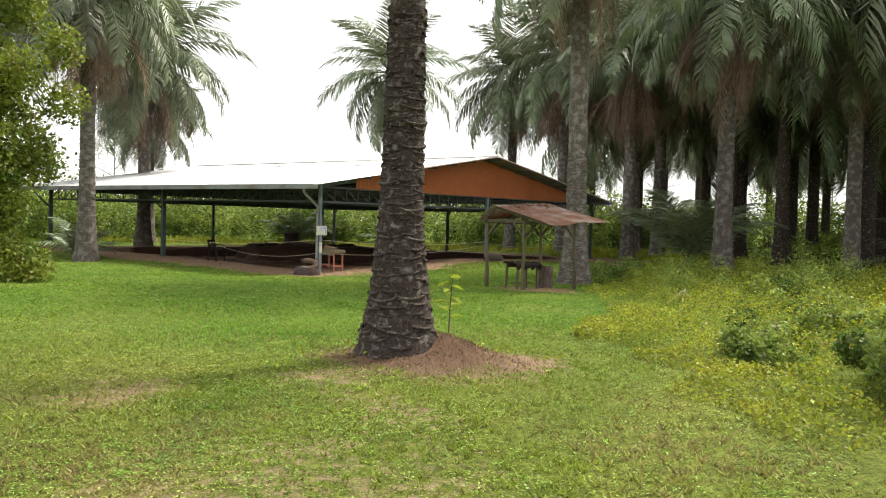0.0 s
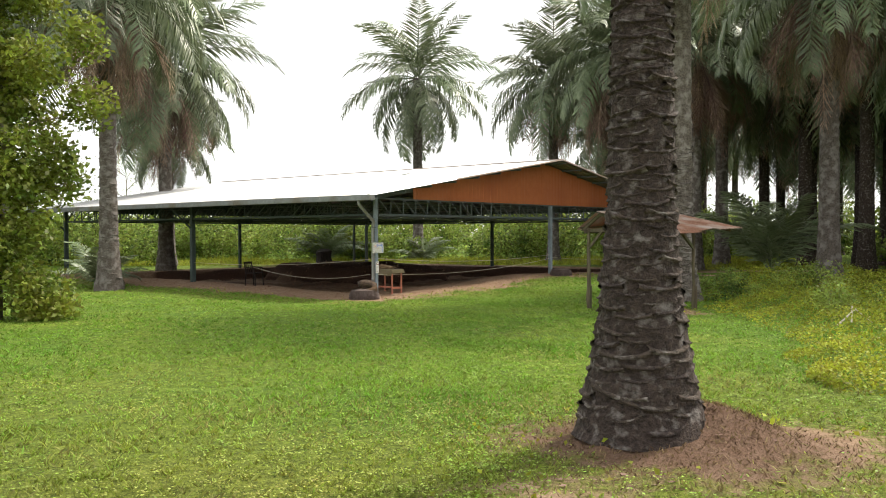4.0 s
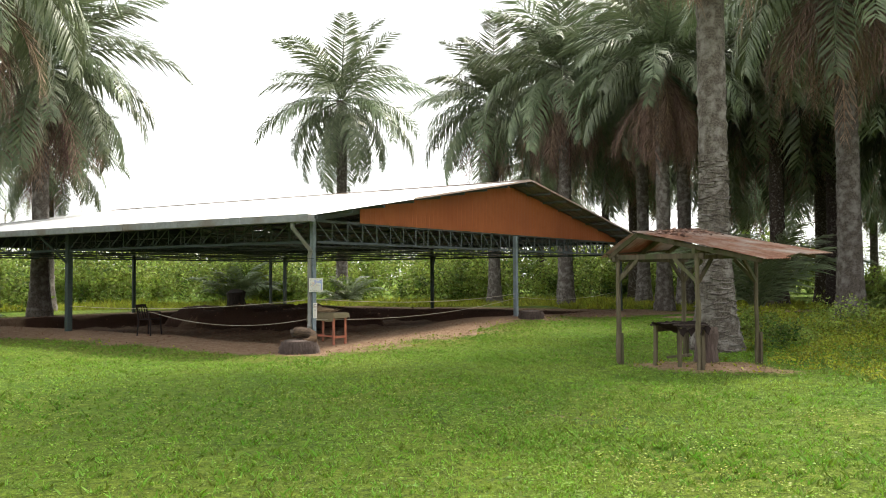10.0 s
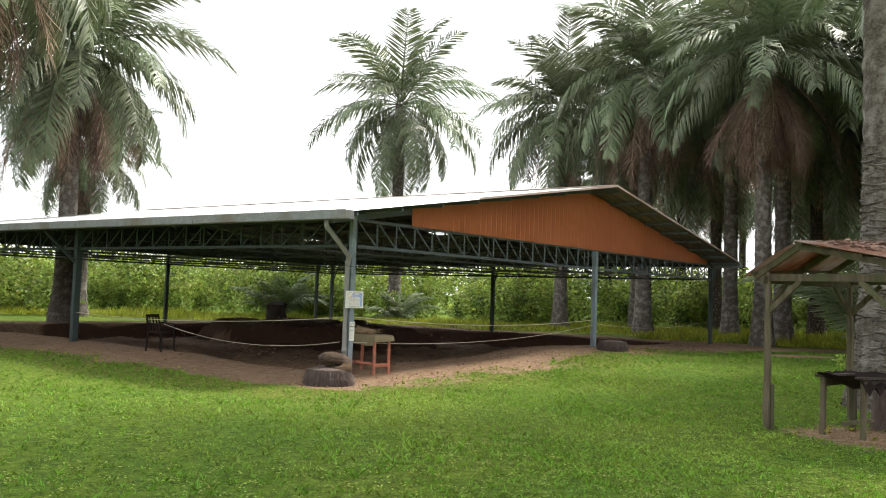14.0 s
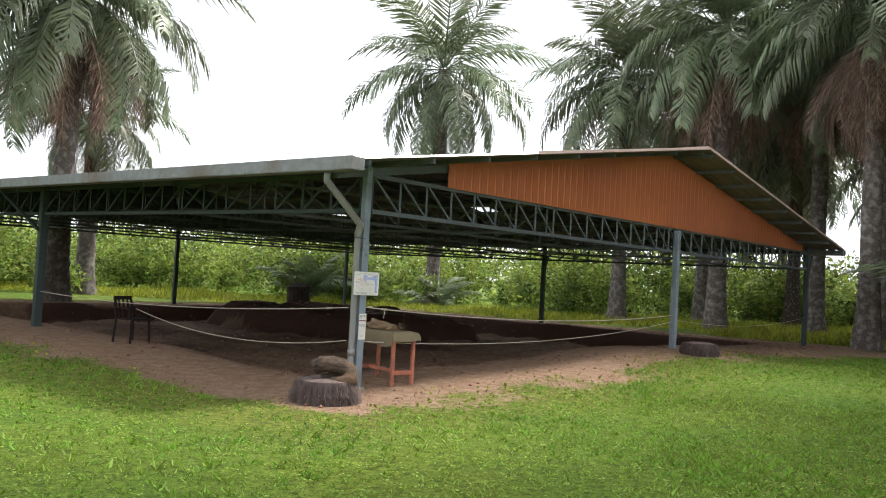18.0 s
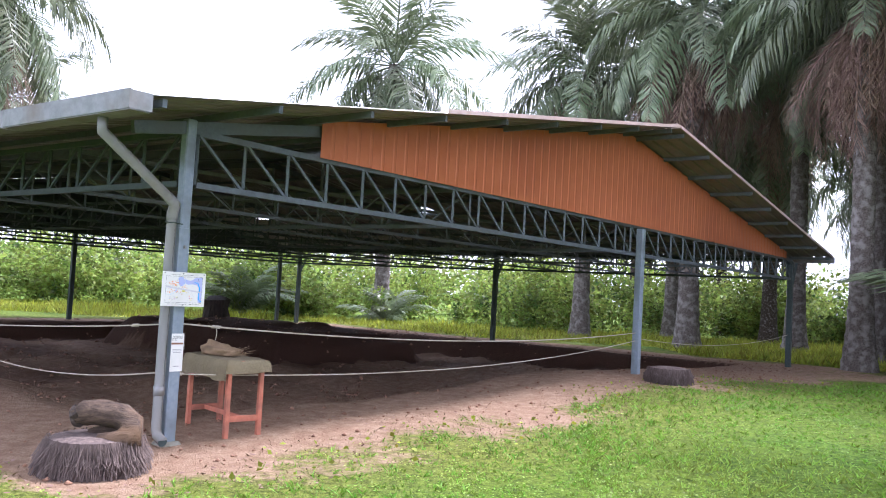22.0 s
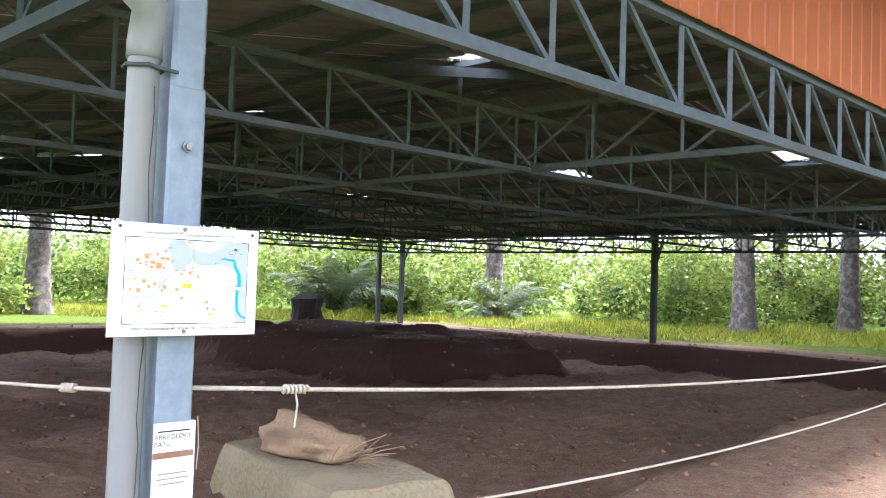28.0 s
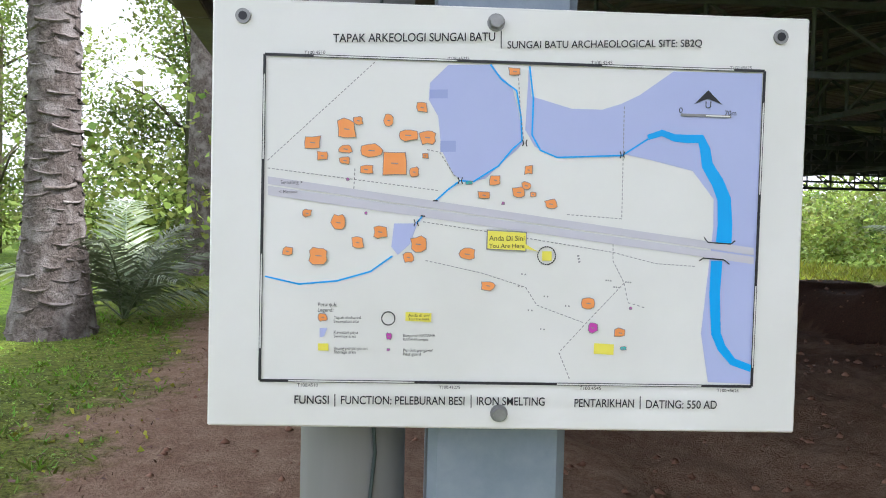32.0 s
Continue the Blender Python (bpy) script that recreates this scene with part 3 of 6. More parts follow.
            prof += [(a, 0.0), (a + w * 0.7, 0.0), (a + w * 0.78, 0.006), (a + w * 0.92, 0.006)]
            a += w
        prof.append((hi, 0.0))
        rows = []
        for off in (0.07, 0.064):
            rows.append([(bm.verts.new(P(x, 0, 3.55) + N_FRONT.to_3d() * (off + h)), bm.verts.new(P(x, 0, max(3.6, roof_z(x) - 0.05)) + N_FRONT.to_3d() * (off + h))) for x, h in prof])
        for k in range(len(prof) - 1):
            for r in rows:
                bm.faces.new((r[k][0], r[k + 1][0], r[k + 1][1], r[k][1]))
        put(part("gable_sheet", bm, M_ORANGE, sh, "orange-brown ribbed gable cladding"))
        # far gable cladding: the dimness under the roof is in its dark colour
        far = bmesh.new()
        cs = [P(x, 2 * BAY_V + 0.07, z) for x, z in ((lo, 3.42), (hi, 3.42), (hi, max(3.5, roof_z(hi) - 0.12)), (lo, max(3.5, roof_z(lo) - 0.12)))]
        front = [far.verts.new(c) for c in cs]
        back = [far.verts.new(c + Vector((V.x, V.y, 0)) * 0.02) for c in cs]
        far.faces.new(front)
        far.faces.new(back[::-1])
        put(part("gable_sheet", far, M_DARKSTEEL, sh, "far gable cladding darkened with roof shade"))
    # eave gutters
    for a, s in ((A0, -1), (A1, 1)):
        n = 10
        for i in range(n):
            lo, hi = B0 + (B1 - B0) * i / n, B0 + (B1 - B0) * (i + 1) / n - 0.02
            z = roof_z(a) - 0.02
            gutter = put(part("gutter", bar(P(a + s * 0.07, lo, z - 0.12), P(a + s * 0.07, hi, z - 0.12), 0.18, 0.02), M_GUTTER, sh))
            part("front_lip", bar(P(a + s * 0.16, lo, z - 0.04), P(a + s * 0.16, hi, z - 0.04), 0.02, 0.16), M_GUTTER, gutter)
            part("back_lip", bar(P(a - s * 0.02, lo, z - 0.06), P(a - s * 0.02, hi, z - 0.06), 0.02, 0.12), M_GUTTER, gutter)
            if i in (0, n - 1):
                e = lo if i == 0 else hi
                part("end_cap", bar(P(a + s * 0.17, e, z - 0.045), P(a - s * 0.03, e, z - 0.045), 0.02, 0.15), M_GUTTER, gutter)
    # downpipe and knee braces
    foot = P(-0.125, -0.01)
    g = gz(foot.x, foot.y)
    f = N_FRONT.to_3d()
    out = P(A0 - 0.05, B0 + 0.55, EAVE - 0.14)
    pipe = tube([out, out + Vector((0, 0, -0.12)), P(-0.14, -0.06, 2.82), P(-0.125, -0.01, 2.70), P(-0.125, -0.01, g + 0.16), foot.to_3d() + f * 0.03 + Vector((0, 0, g + 0.10)), foot.to_3d() + f * 0.13 + Vector((0, 0, g + 0.06))], 0.0465, 28, True)
    downpipe = put(part("downpipe", pipe, M_PIPE, sh, "grey plastic downpipe", True))
    # dark disc on the closed pipe end paints the shade of its hollow
    end = foot.to_3d() + f * 0.13 + Vector((0, 0, g + 0.06))
    part("pipe_mouth_shade", tube([end, end + f * 0.004], 0.045, 20), M_DARKSTEEL, downpipe, "dark disc for the shade inside the pipe end")
    part("pipe_clip", tube([P(-0.125, -0.01, 2.635) + Vector((math.cos(i * 0.6) * 0.058, math.sin(i * 0.6) * 0.058, 0.004 * (i % 2))) for i in range(11)] + [P(-0.05, -0.072, 2.63)], 0.006, 6), M_DARKSTEEL, downpipe, "dark wire clip round the pipe")
    wire = [P(-0.125, -0.01, 2.58 - 0.07 * i) + f * 0.045 + Vector((U.x, U.y, 0)) * (0.016 + 0.004 * math.sin(i * 1.3) + 0.003 * math.sin(i * 3.1)) for i in range(26)]
    part("wire", tube(wire, 0.0016, 6), M_DARKSTEEL, downpipe, "thin dark wire hanging down the pipe")
    bend, up = P(-0.14, -0.06, 2.82), (out + Vector((0, 0, -0.12)) - P(-0.14, -0.06, 2.82)).normalized()
    part("elbow", tube([P(-0.125, -0.01, 2.665), P(-0.125, -0.01, 2.71), bend - Vector((0, 0, 0.01)), bend + up * 0.10], 0.0525, 28), M_PIPE, downpipe, "", True)
    for z in (1.0,):
        part("pipe_collar", tube([P(-0.125, -0.01, z), P(-0.125, -0.01, z + 0.09)], 0.0535, 28), M_PIPE, downpipe, "", True)
    for a, b, s in ((0, BAY_V, -1), (0, 2 * BAY_V, -1), (18, BAY_V, 1), (18, 2 * BAY_V, 1), (18, 0, 1)):
        put(part("knee_brace", tube([P(a, b, 2.6), P(a + s * (0.95 if a < 9 else 0.45), b, roof_z(a + s * (0.95 if a < 9 else 0.45)) - 0.1)], 0.04, 8), M_DARKSTEEL, sh))
    q = P(0, 0)
    put(part("footing", box((0.22, 0.22, 0.12), Matrix.Translation((q.x, q.y, gz(q.x, q.y) - 0.03)) @ Matrix.Rotation(0.86, 4, "Z"), 0.03), M_CONCRETE, sh, "low weathered concrete footing"))
    return sh


build_shelter()

# ---- palms ----


def frond_mesh(name, length, droop, rise, n_leaf, leaf_len, rng, dead=False, hang=0.5, wide=1.0):
    """One feather leaf that leaves the heart along +x: an arching rib and two rows of hanging leaflets."""
    rib = []
    ang, x, z = rise, 0.0, 0.0
    steps = 14
    for i in range(steps + 1):
        rib.append((x, z, ang))
        ang -= droop / steps * (0.5 + 1.1 * i / steps)
        x += math.cos(ang) * length / steps
        z += math.sin(ang) * length / steps
    verts, faces = [], []

    def at(t):
        f = t * steps
        i = min(int(f), steps - 1)
        a, b, k = rib[i], rib[i + 1], f - int(f) if i < steps else 1.0
        return Vector((a[0] + (b[0] - a[0]) * k, 0, a[1] + (b[1] - a[1]) * k)), a[2] + (b[2] - a[2]) * k
    for i in range(steps):
        p, _ = at(i / steps)
        q, _ = at((i + 1) / steps)
        w0, w1 = 0.055 * (1 - 0.85 * i / steps), 0.055 * (1 - 0.85 * (i + 1) / steps)
        s = len(verts)
        verts += [p + Vector((0, -w0, 0)), p + Vector((0, w0, 0)), p + Vector((0, 0, -w0)), q + Vector((0, -w1, 0)), q + Vector((0, w1, 0)), q + Vector((0, 0, -w1))]
        faces += [(s, s + 3, s + 4, s + 1), (s, s + 2, s + 5, s + 3), (s + 1, s + 4, s + 5, s + 2)]
    for i in range(n_leaf):
        t = 0.10 + 0.9 * (i + rng.uniform(0, 0.8)) / n_leaf
        p, ang = at(min(t, 0.999))
        ll = leaf_len * (0.35 + 1.15 * math.sin(math.pi * min(1, 0.12 + 0.86 * t)) ** 0.8) * rng.uniform(0.75, 1.1)
        for side in (-1, 1):
            fwd = Vector((math.cos(ang), 0, math.sin(ang)))
            h = hang * rng.uniform(0.85, 1.15)
            d = (fwd * rng.uniform(0.55, 0.7) + Vector((0, side * rng.uniform(0.75, 0.95), 0)) + Vector((0, 0, rng.choice((0.45, 0.05)) - h * 0.5))).normalized()
            d2 = (d * 0.55 + Vector((0, 0, -h))).normalized()
            if dead:
                d = (fwd * rng.uniform(0.7, 1.2) + Vector((0, side * rng.uniform(0.05, 0.6), rng.uniform(-0.25, 0.25)))).normalized()
                d2 = (fwd + Vector((0, side * rng.uniform(-0.1, 0.2), rng.uniform(-0.15, 0.15)))).normalized()
            w = 0.03 * wide * rng.uniform(0.85, 1.25) * (1.0 if not dead else 0.8)
            wv = fwd * w
            m1 = p + d * ll * 0.5
            e = m1 + d2 * ll * 0.5
            s = len(verts)
            verts += [p - wv * 0.5, p + wv * 0.5, m1 + wv, m1 - wv, e + wv * 0.15, e - wv * 0.15]
            faces += [(s, s + 1, s + 2, s + 3), (s + 3, s + 2, s + 4, s + 5)]
    return mesh_np(name, [tuple(v) for v in verts], faces, M_DEAD if dead else M_FROND)


RNG = random.Random(11)
FRONDS = [frond_mesh("frond", L, dr, 0.0, 56, 0.95, RNG, False, hg, 1.25) for L, dr, hg in ((4.6, 0.9, 0.5), (5.0, 1.25, 0.7), (5.0, 1.5, 0.95), (4.8, 1.2, 1.1))]
DEADS = [frond_mesh("dead_frond", L, dr, 0.0, 44, 1.0, RNG, True, 1.6) for L, dr in ((4.0, 1.0), (4.5, 0.85), (3.6, 1.15))]

COARSE = {}
for me, (L, dr, hg) in zip(FRONDS, ((4.6, 0.9, 0.5), (5.0, 1.25, 0.7), (5.0, 1.5, 0.95), (4.8, 1.2, 1.1))):
    COARSE[me.name] = frond_mesh("far_frond", L, dr, 0.0, 30, 1.05, RNG, False, hg, 2.0)
for me, (L, dr) in zip(DEADS, ((4.0, 1.0), (4.5, 0.85), (3.6, 1.15))):
    COARSE[me.name] = frond_mesh("far_dead_frond", L, dr, 0.0, 22, 1.1, RNG, True, 1.6, 1.8)


def crown_places(rng, live, dead, low=130):
    """Turn and tilt of each leaf: upright in the middle, then level, then hanging; the dead ones close to the trunk."""
    out = []
    for i in range(live):
        k = i / live
        tilt = 84 - low * k ** 0.9 + rng.uniform(-8, 8)
        out.append((FRONDS[min(3, int(k * 4))], i * 137.5 + rng.uniform(-12, 12), tilt, rng.uniform(0.85, 1.1)))
    for i in range(dead):
        out.append((DEADS[i % 3], i * 137.5 + rng.uniform(-25, 25), -26 - 42 * rng.random() ** 0.8, rng.uniform(0.7, 1.05)))
    return out


def trunk_r(z, r, flare, height):
    return r * (1 + (flare - 1) * math.exp(-z / 0.95)) * (1 - 0.12 * z / height)


def scar_mesh(material):
    """One old leaf base: a curved lip that stands out from the bark, ragged along its edge."""
    rng = random.Random(4)
    verts, faces = [], []
    n = 8
    for k in range(n + 1):
        t = -1 + 2 * k / n
        edge = 0.040 * (1 - t * t) ** 0.5 * rng.uniform(0.6, 1.3)
        y, dip = t * 0.15, -0.026 * (1 - t * t)
        verts += [(-0.03 - 0.02 * t * t, y, dip - 0.03), (edge - 0.012 * t * t, y, dip + rng.uniform(-0.006, 0.006)), (edge * 0.75 - 0.012 * t * t, y * 0.97, dip + 0.010), (-0.03 - 0.02 * t * t, y * 0.95, dip + 0.032)]
    for k in range(n):
        for q in range(3):
            faces.append((k * 4 + q, (k + 1) * 4 + q, (k + 1) * 4 + q + 1, k * 4 + q + 1))
    return mesh_np("leaf_scar", verts, faces, material)


def scarred(t, r, flare, height, top, count, lean, seed, material):
    rng = random.Random(seed)
    me = scar_mesh(material)
    for i in range(count):
        z = 0.12 + (top - 0.12) * i / count
        th = i * 2.39996 + rng.uniform(-0.12, 0.12)
        rr = trunk_r(z, r, flare, height) + 0.012
        o = new("leaf_scar", me)
        o.parent = t
        sc = rng.uniform(0.8, 1.35) * (0.8 + 0.15 * (rr / r - 1))
        o.matrix_local = Matrix.Translation((math.cos(th) * rr + lean[0] * (z / height) ** 1.5, math.sin(th) * rr + lean[1] * (z / height) ** 1.5, z)) @ Matrix.Rotation(th, 4, "Z") @ Matrix.Rotation(rng.uniform(-0.15, 0.15), 4, "X") @ Matrix.Diagonal((sc, sc * rng.uniform(0.9, 1.3), sc, 1))


def palm(x, y, height, r=0.28, live=42, dead=30, seed=0, lean=(0, 0), split=True, dark=False, label="tall oil palm with arching fronds and hanging dead skirt", size=1.0, flare=1.8, group="oil palms", low=122):
    rng = random.Random(seed)
    g = gz(x, y) - 0.1
    t = thing("oil_palm", (x, y, g), label, "palm tree", group)
    n = int(height / (0.11 if dark else 0.17))
    ring = 20 if dark else 16
    verts, faces = [], []
    for i in range(n + 1):
        z = height * i / n
        saw = 0.035 * (1 - ((i * 0.5) % 1.0))
        rr = trunk_r(z, r, flare, height)
        for k in range(ring):
            th = 2 * math.pi * (k + 0.5 * (i % 2)) / ring
            q = rr + saw + rng.uniform(-0.012, 0.016)
            verts.append((math.cos(th) * q + lean[0] * (z / height) ** 1.5, math.sin(th) * q + lean[1] * (z / height) ** 1.5, z))
    for i in range(n):
        for k in range(ring):
            faces.append((i * ring + k, i * ring + (k + 1) % ring, (i + 1) * ring + (k + 1) % ring, (i + 1) * ring + k))
    # grove trunks use the dark bark, so their shade is in the colour
    tr = new("trunk", mesh_np("trunk", verts, faces, M_TRUNK if dark or not split else M_TRUNKG))
    tr.parent = t
    head = Vector((lean[0], lean[1], height))
    places = crown_places(rng, live, dead, low)
    if split:
        for me, turn, tilt, sc in places:
            o = new("frond" if me in FRONDS else "dead_frond", me)
            o.parent = t
            drop = 0.0 if me in FRONDS else -rng.uniform(0.0, 1.0)
            o.matrix_local = Matrix.Translation(head + Vector((0, 0, drop))) @ Matrix.Rotation(radians(turn), 4, "Z") @ Matrix.Rotation(radians(-tilt), 4, "Y") @ Matrix.Translation((r * 0.6, 0, 0)) @ Matrix.Diagonal((sc * size, sc * size, sc * size, 1))
    else:
        for kind in ("crown", "dead_skirt"):
            o = new(kind, joined_crown(kind, seed % 3))
            o.parent = t
            o.matrix_local = Matrix.Translation(head) @ Matrix.Rotation(rng.uniform(0, 6.28), 4, "Z") @ Matrix.Diagonal((size, size, size, 1))
    return t


CROWNS = {}


def joined_crown(kind, variant):
    if (kind, variant) in CROWNS:
        return CROWNS[kind, variant]
    rng = random.Random(100 + variant)
    for which in ("crown", "dead_skirt"):
        vs, fs, base = [], [], 0
        for me, turn, tilt, sc in crown_places(rng, 32, 15, 142):
            if (me in FRONDS) != (which == "crown"):
                continue
            me = COARSE[me.name]
            co = np.empty(len(me.vertices) * 3, np.float32)
            me.vertices.foreach_get("co", co)
            idx = np.empty(len(me.loops), np.int32)
            me.loops.foreach_get("vertex_index", idx)
            drop = 0.0 if which == "crown" else -rng.uniform(0.0, 1.1)
            m = np.array(Matrix.Translation((0, 0, drop)) @ Matrix.Rotation(radians(turn), 4, "Z") @ Matrix.Rotation(radians(-tilt), 4, "Y") @ Matrix.Diagonal((sc, sc, sc, 1)))
            vs.append(co.reshape(-1, 3) @ m[:3, :3].T + m[:3, 3])
            fs.append(idx.reshape(-1, 4) + base)
            base += len(me.vertices)
        CROWNS[which, variant] = mesh_np(which, np.concatenate(vs), np.concatenate(fs), M_FROND if which == "crown" else M_DEAD)
    return CROWNS[kind, variant]


near_palm = palm(PALM_NEAR[0], PALM_NEAR[1], 12.5, 0.203, seed=1, split=False, dark=True, lean=(0.1, 0.2), flare=2.55, label="dark oil palm trunk with scaly leaf scars on an earth mound")
scarred(near_palm, 0.203, 2.55, 12.5, 4.3, 300, (0.1, 0.2), 5, M_TRUNK)
edge_palm = palm(-13.7, 29.7, 10.7, 0.26, seed=2, flare=2.0, dead=52)
scarred(edge_palm, 0.26, 2.0, 10.7, 5.5, 170, (0, 0), 7, M_TRUNKG)
palm(-16.2, 41.6, 10.3, 0.30, seed=3, live=52, dead=60, size=1.12, low=124)
palm(-4.7, 58.5, 12.8, 0.32, seed=4, live=36, dead=0, size=1.22, low=142, label="lone tall oil palm with a round open crown")
hut_palm = palm(4.35, 24.1, 11.8, 0.275, seed=5, flare=2.15, lean=(-0.15, -0.3), label="grey oil palm with ringed trunk behind the small hut")
scarred(hut_palm, 0.275, 2.15, 11.8, 4.2, 290, (-0.15, -0.3), 6, M_TRUNKG)
palm(10.7, 29.5, 10.8, 0.29, seed=6, dead=54, low=112)
palm(9.5, 40.8, 10.6, 0.27, seed=15, dead=64, low=100, label="oil palm with a long skirt of reddish dead fronds")
palm(6.9, 47.4, 12.0, 0.30, seed=7, dead=60, size=1.15, low=112)
palm(4.2, 53.5, 11.6, 0.30, seed=8, size=1.1)
palm(12.1, 45.0, 12.2, 0.30, seed=9, dead=50, size=1.15)
palm(11.8, 50.0, 12.4, 0.30, seed=10, dead=44, size=1.15)
palm(17.5, 33.5, 11.2, 0.28, seed=11, dead=46, size=1.1)
palm(-18.6, 48.4, 7.8, 0.30, seed=14, live=34, dead=20, size=0.75)
palm(-20.5, 35.0, 12.8, 0.30, seed=12)
palm(9.2, 57.5, 12.0, 0.30, seed=13, dead=40, size=1.1)
k = 20
for px, py in ((19, 42), (18, 52), (14.5, 58), (24, 37), (25, 46), (23, 28), (29, 32), (30, 55), (22, 61), (32, 41), (36, 50), (31, 23), (38, 32), (41, 43), (28, 68), (37, 62), (44, 55), (16, 67), (46, 35), (26, 19), (48, 66), (10, 74), (20, 77), (32, 79), (18, 26), (21, 37), (17, 39), (24, 41), (20, 47), (27, 51), (42, 24), (52, 45), (55, 56), (40, 72), (26, 86), (14, 86), (36, 90), (50, 78), (15.5, 41), (19.5, 34), (22.5, 50), (28, 44), (34, 36), (26, 30), (33, 48), (38, 56), (17.5, 46), (46, 49), (30, 62)):
    palm(px + math.sin(k * 7.1) * 1.2, py + math.cos(k * 5.3) * 1.2, 11.2 + 1.5 * math.sin(k * 3.3), 0.29, seed=k, split=False, label="oil palm in the dark grove behind", group="grove palms", size=1.15)
    k += 1


def young_palm(x, y, size, n, seed, label, low=28):
    rng = random.Random(seed)
    t = thing("young_palm", (x, y, gz(x, y)), label, "palm bush", "young palms")
    for i in range(n):
        o = new("frond", FRONDS[i % 2])
        o.parent = t
        sc = size * rng.uniform(0.8, 1.15)
        o.matrix_local = Matrix.Rotation(radians(i * 137.5), 4, "Z") @ Matrix.Rotation(radians(-rng.uniform(low, 84)), 4, "Y") @ Matrix.Diagonal((sc, sc, sc, 1))
    return t


young_palm(11.7, 37.1, 0.95, 15, 61, "bushy young palm with dark upright fronds", 52)
young_palm(-10.7, 55.5, 0.62, 22, 62, "bushy young palm behind the dug earth", 40)
young_palm(-14.6, 30.9, 0.42, 12, 63, "young palm with drooping fronds beside a trunk")
young_palm(-4.3, 57.2, 0.5, 16, 64, "bushy young palm among scrub")
young_palm(21, 33, 0.7, 14, 65, "young palm in the shade of the grove")

# ---- leaves in mass ----


def leaf_cloud(centres, sizes, rng, flat=0.3):
    """Small bent leaves, one at each centre."""
    n = len(centres)
    d = rng.normal(size=(n, 3))
    d[:, 2] = d[:, 2] * 0.6
    d /= np.linalg.norm(d, axis=1)[:, None]
    s = np.cross(d, rng.normal(size=(n, 3)))
    s /= np.linalg.norm(s, axis=1)[:, None]
    up = np.cross(d, s)
    L, W = sizes[:, None], sizes[:, None] * 0.32
    v = np.stack([centres, centres + d * L * 0.45 + s * W + up * L * 0.08, centres + d * L - up * L * 0.06, centres + d * L * 0.45 - s * W + up * L * 0.08], 1).reshape(-1, 3)
    f = np.arange(n * 4).reshape(-1, 4)
    return v, f


def shrub_points(rng, n, x, y, rx, ry, h, lumps=9):
    cs = np.stack([rng.uniform(-1, 1, lumps) * rx, rng.uniform(-1, 1, lumps) * ry, rng.uniform(0.25, 0.85, lumps) * h], 1)
    rs = rng.uniform(0.25, 0.5, lumps) * h
    i = rng.integers(0, lumps, n)
    d = rng.normal(size=(n, 3))
    d /= np.linalg.norm(d, axis=1)[:, None]
    p = cs[i] + d * rs[i][:, None] * rng.uniform(0.55, 1.05, n)[:, None]
    p[:, 2] = np.abs(p[:, 2])
    p[:, 0] += x
    p[:, 1] += y
    p[:, 2] += ground_z(p[:, 0], p[:, 1])
    return p


def blades(rng, x, y, h, w):
    """Short bent blades, two triangles each."""
    n = len(x)
    ang, la = rng.uniform(0, 2 * np.pi, n), rng.uniform(0, 2 * np.pi, n)
    lean = rng.uniform(0.4, 1.5, n) * h
    b = np.stack([x, y, ground_z(x, y) - 0.004], 1)
    s = np.stack([np.cos(ang) * w, np.sin(ang) * w, np.zeros(n)], 1)
    t = np.stack([np.cos(la) * lean, np.sin(la) * lean, h], 1)
    mid = t * np.array([0.45, 0.45, 0.62])
    v = np.stack([b - s, b + s, b + mid + s * 0.8, b + t], 1).reshape(-1, 3)
    i = np.arange(n) * 4
    return v, np.concatenate([np.stack([i, i + 1, i + 2], 1), np.stack([i, i + 2, i + 3], 1)])


